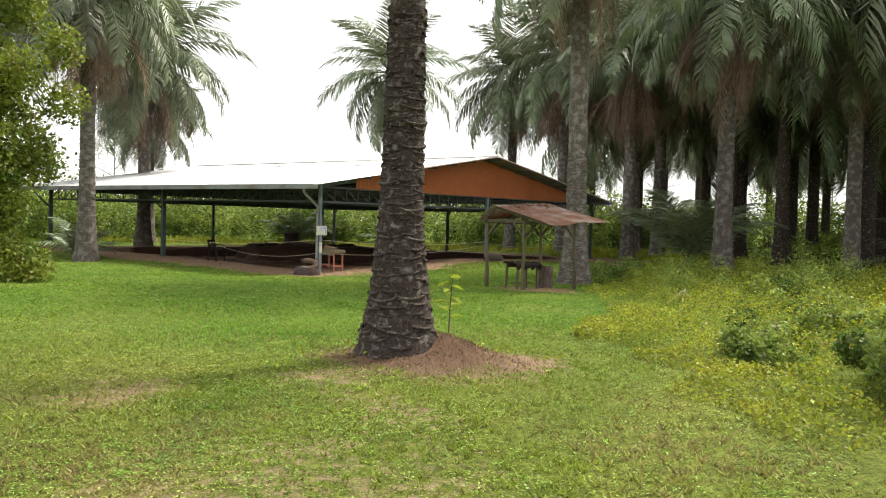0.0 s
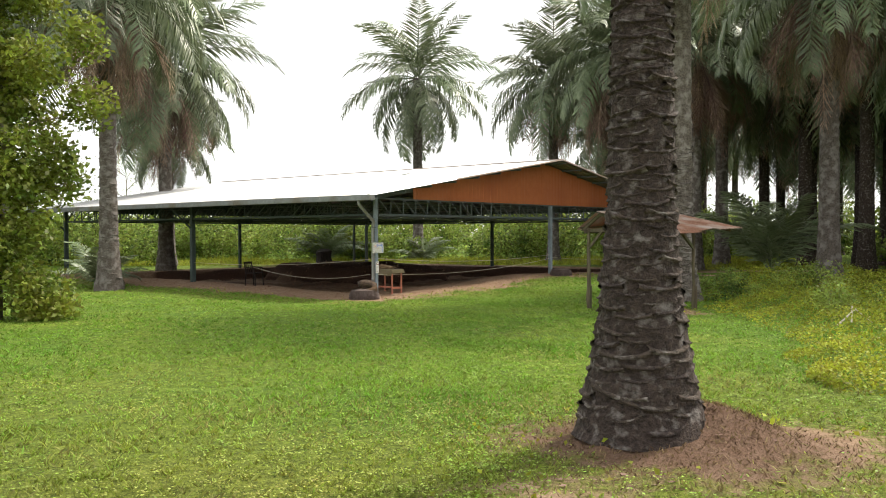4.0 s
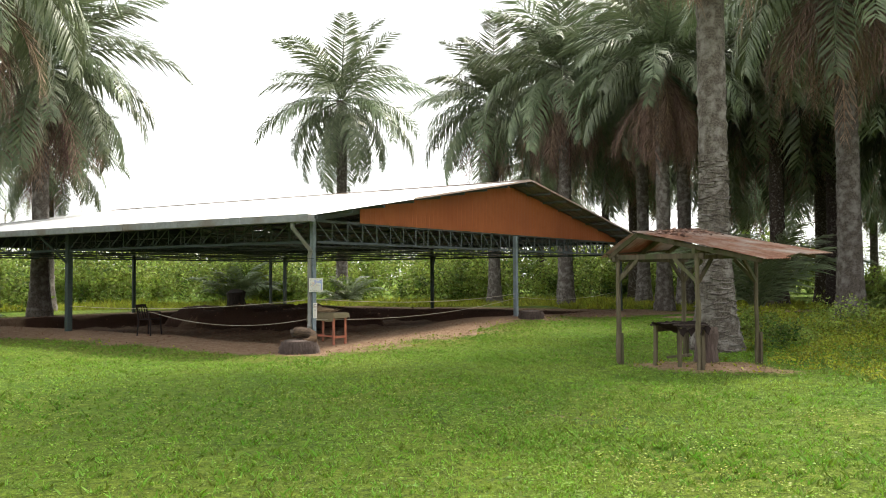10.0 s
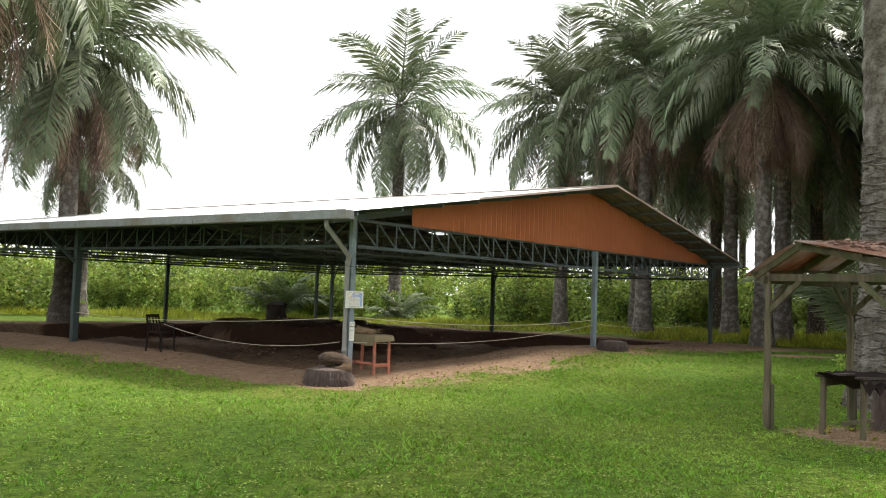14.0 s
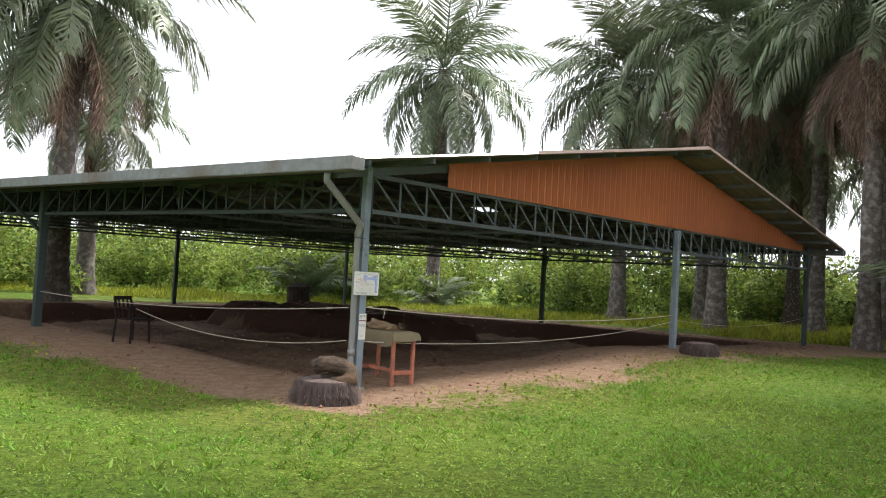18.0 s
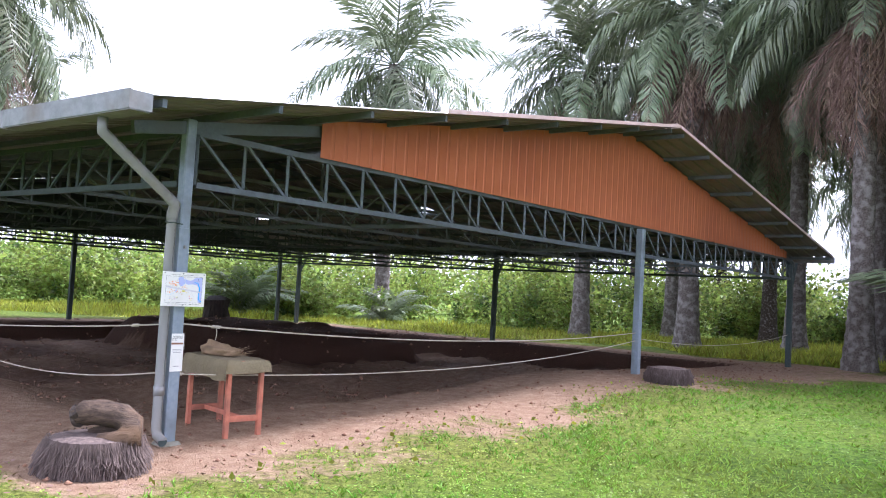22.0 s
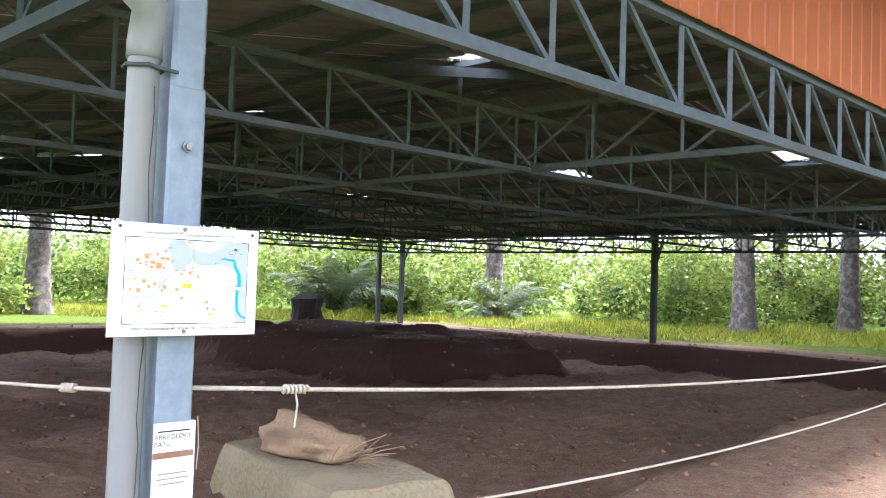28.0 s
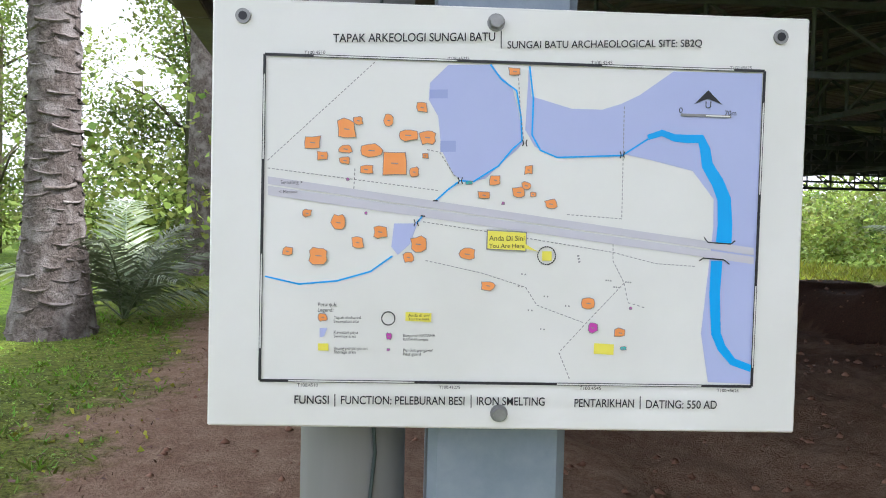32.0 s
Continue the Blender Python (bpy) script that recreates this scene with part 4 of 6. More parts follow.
def build_lawn():
    rng = np.random.default_rng(3)
    n = 330000
    # denser along the walk
    y = 0.5 + 36.5 * rng.random(n) ** 1.15
    u = rng.uniform(-1, 1, n)
    x = np.sign(u) * np.abs(u) ** 1.6 * (4.2 + 0.46 * (y - 2)) * rng.uniform(0.7, 1.15, n) - 1.4 + 0.10 * np.maximum(0, y - 14)
    # most of it stands in tufts
    q = rng.integers(0, n // 9, n)
    near = np.arange(n) > n * 0.4
    x, y = np.where(near, x[q] + rng.normal(size=n) * 0.022, x), np.where(near, y[q] + rng.normal(size=n) * 0.022, y)
    keep = dirt_mask(x, y) + 0.55 * rng.random(n) < 0.72
    x, y = x[keep], y[keep]
    n = len(x)
    h = rng.uniform(0.018, 0.048, n) * (1 + 0.35 * wob(x, y, 1.3))
    h = h * np.where(near[keep], 1.25, 0.8)
    w = rng.uniform(0.004, 0.010, n) * (1 + 0.09 * np.maximum(0, np.abs(x + 1.8) - 3))
    far = rng.random(n) < sm(y + 1.5 * wob(x, y, 0.8, 3.0), 7, 14)
    for pick, m, label in ((far, M_GRASS, "short bright green mown lawn grass"), (~far, M_GRASSDRY, "short yellowing lawn grass round the near palm")):
        v, f = blades(rng, x[pick], y[pick], h[pick], w[pick])
        tagged(new("lawn_grass", mesh_np("lawn_grass", v, f, m)), label, "grass", kind="stuff")
    # broad low leaves among the blades
    n = 230000
    y = 0.5 + 30 * rng.random(n) ** 1.25
    u = rng.uniform(-1, 1, n)
    x = np.sign(u) * np.abs(u) ** 1.4 * (3.8 + 0.42 * (y - 2)) - 1.4 + 0.10 * np.maximum(0, y - 14)
    q = rng.integers(0, n // 7, n)
    x, y = x[q] + rng.normal(size=n) * 0.035, y[q] + rng.normal(size=n) * 0.035
    keep = dirt_mask(x, y) + 0.5 * rng.random(n) < 0.75
    x, y = x[keep], y[keep]
    c = np.stack([x, y, ground_z(x, y) + 0.012 + 0.022 * rng.random(len(x))], 1)
    v, f = leaf_cloud(c, rng.uniform(0.014, 0.034, len(x)), rng)
    v[:, 2] = np.repeat(c[:, 2], 4) + (v[:, 2] - np.repeat(c[:, 2], 4)) * 0.45
    tagged(new("lawn_leaves", mesh_np("lawn_leaves", v, f, M_CLOVER)), "small broad leaves creeping through the lawn", "grass", kind="stuff")
    # straw on the worn earth and round the near palm
    n = 60000
    x, y = rng.uniform(-13, 6, n), rng.uniform(5, 36, n)
    k = 6000
    x[:k], y[:k] = PALM_NEAR[0] + 0.3 + rng.normal(size=k) * 0.75, PALM_NEAR[1] + rng.normal(size=k) * 0.65
    d = dirt_mask(x, y)
    keep = (d > 0.15) & (d < 0.97)
    keep[:k] |= d[:k] > 0.15
    x, y = x[keep], y[keep]
    v, f = blades(rng, x, y, rng.uniform(0.008, 0.04, len(x)), rng.uniform(0.003, 0.008, len(x)))
    tagged(new("dry_grass", mesh_np("dry_grass", v, f, M_STRAW)), "dry brown grass lying on bare earth", "grass", kind="stuff")


def build_weeds():
    rng = np.random.default_rng(5)
    n = 270000
    # rank growth beside the lawn, under the grove
    x = 2.6 + 20 * rng.random(n) ** 1.9
    y = 1.5 + 32.5 * rng.random(n) ** 1.2
    edge = 2.9 + 0.5 * np.sin(y * 0.9) + 0.22 * np.sin(y * 3.1) + 0.08 * np.maximum(0, y - 9) + 0.2 * sm(y, 14, 18) + 1.3 * (1 - sm(y, 5.0, 7.5))
    ok = (x > edge) & (rng.random(n) < sm(y, 4.8, 6.2)) & ~((x < 8.0) & (y > 17.3) & (y < 25.5) & (x < 4.15)) & (y < 20 + (x - 3) * 2.2)
    x, y, edge = x[ok], y[ok], edge[ok]
    lump = np.clip(0.55 + 0.55 * wob(x, y, 2.1, 1.0) + 0.35 * wob(x, y, 4.7, 2.0), 0.05, 1.4)
    h = (0.12 + 0.68 * np.clip((x - edge) / 2.2, 0, 1) * (1 - 0.45 * sm(y, 13, 19))) * lump
    ok = rng.random(len(x)) < 0.35 + 0.65 * np.clip(lump, 0, 1)
    x, y, h = x[ok], y[ok], h[ok]
    c = np.stack([x, y, ground_z(x, y) + np.maximum(0.02, h) * rng.random(len(x)) ** 0.6], 1)
    v, f = leaf_cloud(c, rng.uniform(0.025, 0.065, len(x)) * (1 + 0.9 * np.clip((x - 6) / 8, 0, 1)), rng)
    tagged(new("weeds", mesh_np("weeds", v, f, M_WEED)), "dense yellow-green weeds beside the lawn", "weeds", kind="stuff")
    # darker leafy clumps and stalks that stand out of it
    pts, sz = [], []
    for x, y, r, h, k in ((5.3, 7.0, 0.6, 0.7, 5200), (6.3, 8.2, 0.9, 0.8, 5200), (4.6, 9.4, 0.4, 0.45, 2200), (5.9, 11.6, 0.8, 0.55, 2600), (5.0, 10.2, 0.5, 0.4, 1300), (7.4, 13.4, 0.9, 0.6, 2200), (8.6, 17.5, 1.2, 0.8, 2200), (6.6, 19.5, 0.9, 0.7, 1600), (10.5, 21.0, 1.4, 1.0, 2200), (12.8, 24.5, 1.5, 1.2, 2200), (5.7, 24.0, 0.7, 0.6, 1500), (6.6, 27.5, 0.9, 0.6, 1500), (8.2, 25.6, 1.0, 0.9, 1800)):
        pts.append(shrub_points(rng, k, x, y, r, r * 0.8, h, 12))
        sz.append(rng.uniform(0.035, 0.10, k))
    v, f = leaf_cloud(np.concatenate(pts), np.concatenate(sz), rng)
    tagged(new("low_shrubs", mesh_np("low_shrubs", v, f, M_SHRUB)), "dark green leafy clumps among the weeds", "shrubs", kind="stuff")


def build_thicket():
    rng = np.random.default_rng(8)
    pts, sz = [], []
    for i in range(120):
        x = rng.uniform(-42, 22)
        y = 55 + rng.random() * 12 + 0.12 * abs(x + 5) - (14 if x < -22 else 0) * rng.random()
        if abs(x + 4.2) < 1.9 and y < 61.5:
            y += 7
        h = rng.uniform(1.2, 3.9)
        n = 1000
        pts.append(shrub_points(rng, n, x, y, rng.uniform(0.8, 1.8), rng.uniform(0.6, 1.2), h))
        sz.append(rng.uniform(0.12, 0.30, n))
    for i in range(90):
        x = -60 + 95 * (i + rng.random()) / 90
        y = 70 + rng.random() * 14
        n = 420
        pts.append(shrub_points(rng, n, x, y, rng.uniform(1.5, 2.6), 1.2, rng.uniform(3.0, 5.2)))
        sz.append(rng.uniform(0.25, 0.5, n))
    for i in range(120):
        x = rng.uniform(14, 62)
        y = rng.uniform(30, 92)
        n = 700
        pts.append(shrub_points(rng, n, x, y, 1.5, 1.2, rng.uniform(0.7, 1.8) * (1 + 1.6 * sm(y, 55, 75))))
        sz.append(rng.uniform(0.10, 0.26, n))
    for i in range(60):
        x = rng.uniform(-48, -19)
        y = rng.uniform(28, 60) + 0.2 * (x + 19)
        n = 900
        pts.append(shrub_points(rng, n, x, y, 1.4, 1.2, rng.uniform(1.4, 4.2)))
        sz.append(rng.uniform(0.10, 0.26, n))
    v, f = leaf_cloud(np.concatenate(pts), np.concatenate(sz), rng)
    tagged(new("thicket", mesh_np("thicket", v, f, M_SHRUB)), "sunlit green shrubs and scrub behind the shelter", "shrubs", kind="stuff")
    # tall grass in front of the shrubs
    n = 60000
    x = rng.uniform(-40, 20, n)
    y = rng.uniform(48, 58, n)
    k = 16000
    x[:k], y[:k] = rng.uniform(6, 18, k), rng.uniform(40.5, 50, k)
    a, b = ab(x, y)
    ok = (b > 20.5) | (a > 19.8)
    x, y = x[ok], y[ok]
    n = len(x)
    z = ground_z(x, y)
    h = rng.uniform(0.06, 0.26, n) * (1 + 1.1 * np.maximum(0, wob(x, y, 0.8, 2.0)) + 0.5 * wob(x, y, 2.6, 1.0))
    w = rng.uniform(0.015, 0.03, n)
    an = rng.uniform(0, 6.28, n)
    b0 = np.stack([x, y, z], 1)
    s = np.stack([np.cos(an) * w, np.sin(an) * w, np.zeros(n)], 1)
    t = np.stack([rng.normal(size=n) * 0.15, rng.normal(size=n) * 0.15, h], 1)
    v = np.stack([b0 - s, b0 + s, b0 + t], 1).reshape(-1, 3)
    tagged(new("tall_grass", mesh_np("tall_grass", v, np.arange(n * 3).reshape(-1, 3), M_WEED)), "rank light green grass beyond the shelter", "grass", kind="stuff")


def leafy_tree(x, y, h, rx, n, seed, label, trunk_h=0.35, material=None):
    rng = np.random.default_rng(seed)
    g = gz(x, y)
    t = thing("tree", (x, y, g), label, "tree")
    o = new("trunk", bm_mesh("trunk", tube([(0, 0, -0.1), (0.05, 0.02, h * 0.4), (0.0, 0.1, h * 0.85)], [0.13, 0.09, 0.03], 8), M_WOODPOST, True))
    o.parent = t
    for i in range(8):
        a = i * 2.4
        z = h * (0.25 + 0.07 * i)
        o = new("limb", bm_mesh("limb", tube([(0.03, 0.03, z), (math.cos(a) * rx * 0.5, math.sin(a) * rx * 0.5, z + h * 0.10), (math.cos(a) * rx * 0.95, math.sin(a) * rx * 0.95, z + h * 0.13)], [0.05, 0.03, 0.01], 6), M_WOODPOST, True))
        o.parent = t
    lumps = 26 + n // 1500
    cs = np.stack([rng.normal(size=lumps) * rx * 0.5, rng.normal(size=lumps) * rx * 0.5, rng.uniform(trunk_h * 0.5, 1.0, lumps) * h], 1)
    i = rng.integers(0, lumps, n)
    d = rng.normal(size=(n, 3))
    d /= np.linalg.norm(d, axis=1)[:, None]
    p = cs[i] + d * (rng.uniform(0.3, 1.0, n) * rx * 0.42)[:, None]
    p[:, 2] = np.maximum(p[:, 2], 0.1)
    v, f = leaf_cloud(p, rng.uniform(0.08, 0.17, n) * (h / 8) ** 0.5, rng)
    o = new("crown", mesh_np("crown", v, f, material or M_SHRUB))
    o.parent = t
    return t


build_lawn()
build_weeds()
build_thicket()
leafy_tree(-11.3, 19.0, 7.5, 1.6, 34000, 21, "slim leafy tree with yellow-green foliage at the lawn edge", 0.06, M_TREELEAF)
leafy_tree(-31.0, 33.5, 8.5, 2.6, 14000, 23, "leafy tree with bright green foliage behind the palms")
leafy_tree(-24.5, 36.5, 9.0, 2.2, 14000, 22, "leafy tree with small dark green leaves")
for x, y, h, r, sd_ in ((-52, 75, 12, 4, 31), (-38, 88, 11, 4, 32), (-31, 52, 9, 3, 33), (-60, 50, 14, 5, 34), (8, 95, 9, 5, 35), (-14, 92, 8, 5, 36), (25, 100, 10, 5, 37), (45, 95, 11, 6, 38), (-75, 70, 13, 6, 39)):
    leafy_tree(x, y, h, r, 3500, sd_, "broad leafy tree in the distance")

for i in range(16):
    leafy_tree(44 + 9 * math.sin(i * 2.3) + 1.6 * i, 104 - 5.2 * i + 5 * math.cos(i * 1.7), 10 + 2 * math.sin(i * 1.1), 4.5, 2600, 60 + i, "broad leafy tree behind the palm grove")

# ---- leaf litter and small plants ----


def build_litter():
    rng = np.random.default_rng(12)
    n = 26000
    x, y = rng.uniform(-13, 9, n), rng.uniform(5, 40, n)
    a, b = ab(x, y)
    d = dirt_mask(x, y)
    ok = (d > 0.1) & (d < 0.985) & ((np.hypot(x - PALM_NEAR[0], y - PALM_NEAR[1]) > 2.4) | (rng.random(n) < 0.2)) | ((d >= 0.985) & (rng.random(n) < 0.05))
    x, y = x[ok], y[ok]
    c = np.stack([x, y, ground_z(x, y) + 0.012], 1)
    v, f = leaf_cloud(c, rng.uniform(0.02, 0.07, len(x)), rng)
    v[:, 2] = np.repeat(c[:, 2], 4) + (v[:, 2] - np.repeat(c[:, 2], 4)) * 0.25
    tagged(new("leaf_litter", mesh_np("leaf_litter", v, f, M_DEAD)), "dry brown leaf litter on bare earth", "leaf litter", kind="stuff")
    # low green weeds that creep over the edge of the earth
    n = 9000
    x, y = rng.uniform(-12, 8, n), rng.uniform(7, 36, n)
    d = dirt_mask(x, y)
    ok = (d > 0.25) & (d < 0.9)
    x, y = x[ok], y[ok]
    c = np.stack([x, y, ground_z(x, y) + rng.random(len(x)) * 0.06], 1)
    v, f = leaf_cloud(c, rng.uniform(0.03, 0.08, len(x)), rng)
    tagged(new("creeping_weeds", mesh_np("creeping_weeds", v, f, M_WEED)), "low green weeds along the edge of bare earth", "weeds", kind="stuff")


build_litter()


def build_clods():
    rng = np.random.default_rng(33)
    n = 7000
    a, b = rng.uniform(-1.5, 18.5, n), -1.5 + 20 * rng.random(n) ** 1.3
    x, y = POST_A.x + U.x * a + V.x * b, POST_A.y + U.y * a + V.y * b
    ok = dirt_mask(x, y) > 0.9
    x, y = x[ok], y[ok]
    n = len(x)
    inside = (a[ok] > 1.2) & (b[ok] > 1.2)
    r = 0.008 + np.where(inside, 0.05, 0.03) * rng.random(n) ** 4
    base = np.array([(1, 0, 0), (0, 1, 0), (-1, 0, 0), (0, -1, 0), (0, 0, 0.8), (0, 0, -0.6)], float)
    turn = rng.uniform(0, 6.28, n)
    c, s = np.cos(turn), np.sin(turn)
    k = base[None] * rng.uniform(0.6, 1.3, (n, 6, 1)) * r[:, None, None]
    v = np.stack([k[..., 0] * c[:, None] - k[..., 1] * s[:, None] + x[:, None], k[..., 0] * s[:, None] + k[..., 1] * c[:, None] + y[:, None], k[..., 2] + ground_z(x, y)[:, None] + r[:, None] * 0.2], -1).reshape(-1, 3)
    tri = np.array([(0, 1, 4), (1, 2, 4), (2, 3, 4), (3, 0, 4), (1, 0, 5), (2, 1, 5), (3, 2, 5), (0, 3, 5)])
    f = (tri[None] + (np.arange(n) * 6)[:, None, None]).reshape(-1, 3)
    tagged(new("earth_clods", mesh_np("earth_clods", v, f, M_DIRT)), "small clods of dry red earth on the dug ground", "earth clods", kind="stuff")


build_clods()


def sapling(x, y, h, n, seed, label):
    rng = random.Random(seed)
    t = thing("sapling", (x, y, gz(x, y)), label, "plant")
    o = new("stem", bm_mesh("stem", tube([(0, 0, -0.05), (0.02, 0, h * 0.5), (0.05, 0.02, h)], [0.012, 0.009, 0.005], 6), M_WOODPOST))
    o.parent = t
    for i in range(n):
        z = h * (0.35 + 0.65 * i / n)
        bm = bmesh.new()
        L, W = rng.uniform(0.2, 0.34), rng.uniform(0.05, 0.08)
        vs = [bm.verts.new(p) for p in ((0, 0, 0), (L * 0.45, W, 0.02), (L, 0, -0.04), (L * 0.45, -W, 0.02))]
        bm.faces.new(vs[:3])
        bm.faces.new((vs[0], vs[2], vs[3]))
        o = part("leaf", bm, M_WEED, t)
        o.matrix_local = Matrix.Translation((0.03 * z / h, 0, z)) @ Matrix.Rotation(i * 2.4, 4, "Z") @ Matrix.Rotation(rng.uniform(-0.5, 0.3), 4, "Y")
    return t


sapling(0.56, 10.72, 1.05, 12, 3, "broad-leaved green seedling behind the palm trunk")

# ---- small hut ----


def build_hut():
    posts = [Vector((1.50, 21.66)), Vector((2.44, 20.44)), Vector((3.94, 21.49)), Vector((3.13, 22.77))]
    mid = (posts[0] + posts[1] + posts[2] + posts[3]) / 4
    g0 = gz(*mid)
    hut = thing("small_hut", (mid.x, mid.y, g0), "small timber hut with rusty corrugated tin roof", "hut")
    inv = hut.matrix_world.inverted()

    def put(ob):
        ob.matrix_parent_inverse = inv
        return ob
    R, G = Vector((0.82, 0.57)).normalized(), Vector((0.6, -0.8))
    rng = random.Random(2)
    tops = (2.58, 2.58, 2.58, 2.56)
    for q, h in zip(posts, tops):
        g = gz(*q)
        pts = [(q.x + rng.uniform(-0.015, 0.015), q.y + rng.uniform(-0.015, 0.015), g - 0.1 + (h - g + 0.1) * i / 6) for i in range(7)]
        put(part("post", tube(pts, [0.042 + rng.uniform(-0.006, 0.006) for _ in pts], 8, True, 0.06, rng), M_WOODPOST, hut))
        put(part("post_splice", bar(Vector((q.x + 0.05, q.y - 0.03, g - 0.02)), Vector((q.x + 0.05, q.y - 0.03, g + 0.55)), 0.05, 0.04), M_WOODPOST, hut))
    for i, j, z in ((0, 1, 2.50), (1, 2, 2.58), (2, 3, 2.52), (3, 0, 2.47)):
        a, b = posts[i], posts[j]
        d = (b - a).normalized() * 0.12
        put(part("beam", bar((a.x - d.x, a.y - d.y, z), (b.x + d.x, b.y + d.y, z), 0.055, 0.085), M_WOODPOST, hut))
    for i, j in ((0, 1), (1, 0), (1, 2), (2, 1), (3, 2), (3, 0), (0, 3), (2, 3)):
        a, b = posts[i], posts[j]
        d = (b - a).normalized() * 0.42
        put(part("knee_brace", bar((a.x, a.y, 2.06), (a.x + d.x, a.y + d.y, 2.46), 0.04, 0.06), M_WOODPOST, hut))
    base = Vector((1.63, 21.23))
    ridge_z, length = 2.93, 2.0

    def rp(r, g):
        q = base + R * r + G * g
        z = ridge_z - (0.215 * g if g > 0 else -0.64 * g)
        return Vector((q.x, q.y, z + 0.05 * r))
    for r in (0.12, 1.0, 1.85):
        put(part("rafter", bar(rp(r, 0) - Vector((0, 0, 0.06)), rp(r, 2.22) - Vector((0, 0, 0.06)), 0.045, 0.07), M_WOODPOST, hut))
        put(part("rafter", bar(rp(r, 0) - Vector((0, 0, 0.06)), rp(r, -0.58) - Vector((0, 0, 0.06)), 0.045, 0.07), M_WOODPOST, hut))
    for g in (-0.55, 0.05, 0.75, 1.45, 2.15):
        put(part("batten", bar(rp(0.03, g) - Vector((0, 0, 0.022)), rp(length - 0.05, g) - Vector((0, 0, 0.022)), 0.05, 0.03), M_WOODPOST, hut))
    # tin: four overlapping sheets on the long slope, three on the short one, each a little askew

    def tin(r0, r1, g0_, g1_, lift, skew):
        bm = bmesh.new()
        nx, ny = 36, 4
        grid = []
        for j in range(ny + 1):
            row = []
            for i in range(nx + 1):
                r = r0 + (r1 - r0) * i / nx
                g = g0_ + (g1_ - g0_) * j / ny + skew * (i / nx - 0.5)
                p = rp(r, g)
                p.z += lift + 0.011 * math.sin(r * 2 * math.pi / 0.078) + 0.02 * math.sin(r * 2.1 + j) * (j / ny) + 0.008
                row.append(bm.verts.new(p))
            grid.append(row)
        for j in range(ny):
            for i in range(nx):
                bm.faces.new((grid[j][i], grid[j][i + 1], grid[j + 1][i + 1], grid[j + 1][i]))
        bmesh.ops.solidify(bm, geom=bm.faces[:], thickness=0.003)
        return bm
    for r0, r1, lift, skew, gg in ((0.0, 0.70, 0.0, 0.05, 2.36), (0.62, 1.36, 0.010, -0.06, 2.28), (1.28, 2.0, 0.0, 0.08, 2.40)):
        put(part("tin_sheet", tin(r0, r1, 0.02, gg, lift, skew), M_RUST, hut, "rusty corrugated tin sheet"))
    for r0, r1, lift, skew, gg in ((0.0, 1.02, 0.0, 0.03, 0.66), (0.95, 2.0, 0.010, -0.04, 0.62)):
        put(part("tin_sheet", tin(r0, r1, -gg, -0.02, lift, skew), M_RUST, hut))
    rng2 = np.random.default_rng(4)
    n = 260
    cs = np.array([rp(0.3 + 1.6 * a, 0.25 * b + 0.5 * c * c) + Vector((0, 0, 0.03)) for a, b, c in rng2.random((n, 3))])
    v, f = leaf_cloud(cs, rng2.uniform(0.05, 0.14, n), rng2)
    v[:, 2] = np.repeat(cs[:, 2], 4) + (v[:, 2] - np.repeat(cs[:, 2], 4)) * 0.35
    o = tagged(new("leaf_debris", mesh_np("leaf_debris", v, f, M_DEAD)), "dead leaves caught along the ridge", kind="stuff")
    o.parent = hut
    put(o)
    return mid


HUT = build_hut()


def build_workbench():
    g = gz(2.48, 21.37)
    t = thing("work_table", (2.48, 21.37, g), "dark old wooden table with a black tray under a hut", "table", rz=35)
    for x, y in ((-0.34, -0.24), (0.34, -0.24), (-0.34, 0.24), (0.34, 0.24)):
        part("leg", bar((x * 1.06, y, -0.04), (x, y, 0.68), 0.055, 0.05), M_WOODPOST, t)
    for y in (-0.24, 0.24):
        part("apron", box((0.72, 0.03, 0.10), Matrix.Translation((0, y, 0.63))), M_DARKWOOD, t)
    part("stretcher", box((0.70, 0.05, 0.04), Matrix.Translation((0, 0, 0.16))), M_WOODPOST, t)
    part("top_board", box((0.95, 0.10, 0.025), Matrix.Translation((0.0, -0.25, 0.70)) @ Matrix.Rotation(0.05, 4, "Y"), 0.004), M_DARKWOOD, t)
    part("top_board", box((0.9, 0.10, 0.025), Matrix.Translation((0.02, 0.25, 0.70)), 0.004), M_DARKWOOD, t)
    # a black sheet that sags between the boards, its edge hanging down in front
    bm, nu, nv = bmesh.new(), 12, 10
    rows = []
    for lift in (0.0, 0.008):
        rows.append([[bm.verts.new((-0.46 + 0.92 * i / nu, -0.33 + 0.64 * j / nv, 0.73 + lift - 0.17 * math.sin(math.pi * i / nu) * math.sin(math.pi * j / nv) - 0.16 * max(0, 1 - j / 1.5) * (1 + 0.4 * math.sin(i * 1.9)) + 0.012 * math.sin(i * 2.3 + j))) for j in range(nv + 1)] for i in range(nu + 1)])
    for g_ in rows:
        for i in range(nu):
            for j in range(nv):
                bm.faces.new((g_[i][j], g_[i + 1][j], g_[i + 1][j + 1], g_[i][j + 1]))
    part("tray", bm, M_PLASTIC, t, "sagging black sheet laid as a tray", True)
    g = gz(3.22, 21.97)
    d = thing("old_stump", (3.22, 21.97, g), "dark rotten palm stump under the hut", "stump")
    rng = random.Random(7)
    part("body", tube([(0, 0, -0.05), (0, 0, 0.25), (0.02, 0, 0.5), (0.02, 0.01, 0.62)], [0.24, 0.20, 0.20, 0.17], 14, True, 0.12, rng), M_STUMP, d)


build_workbench()

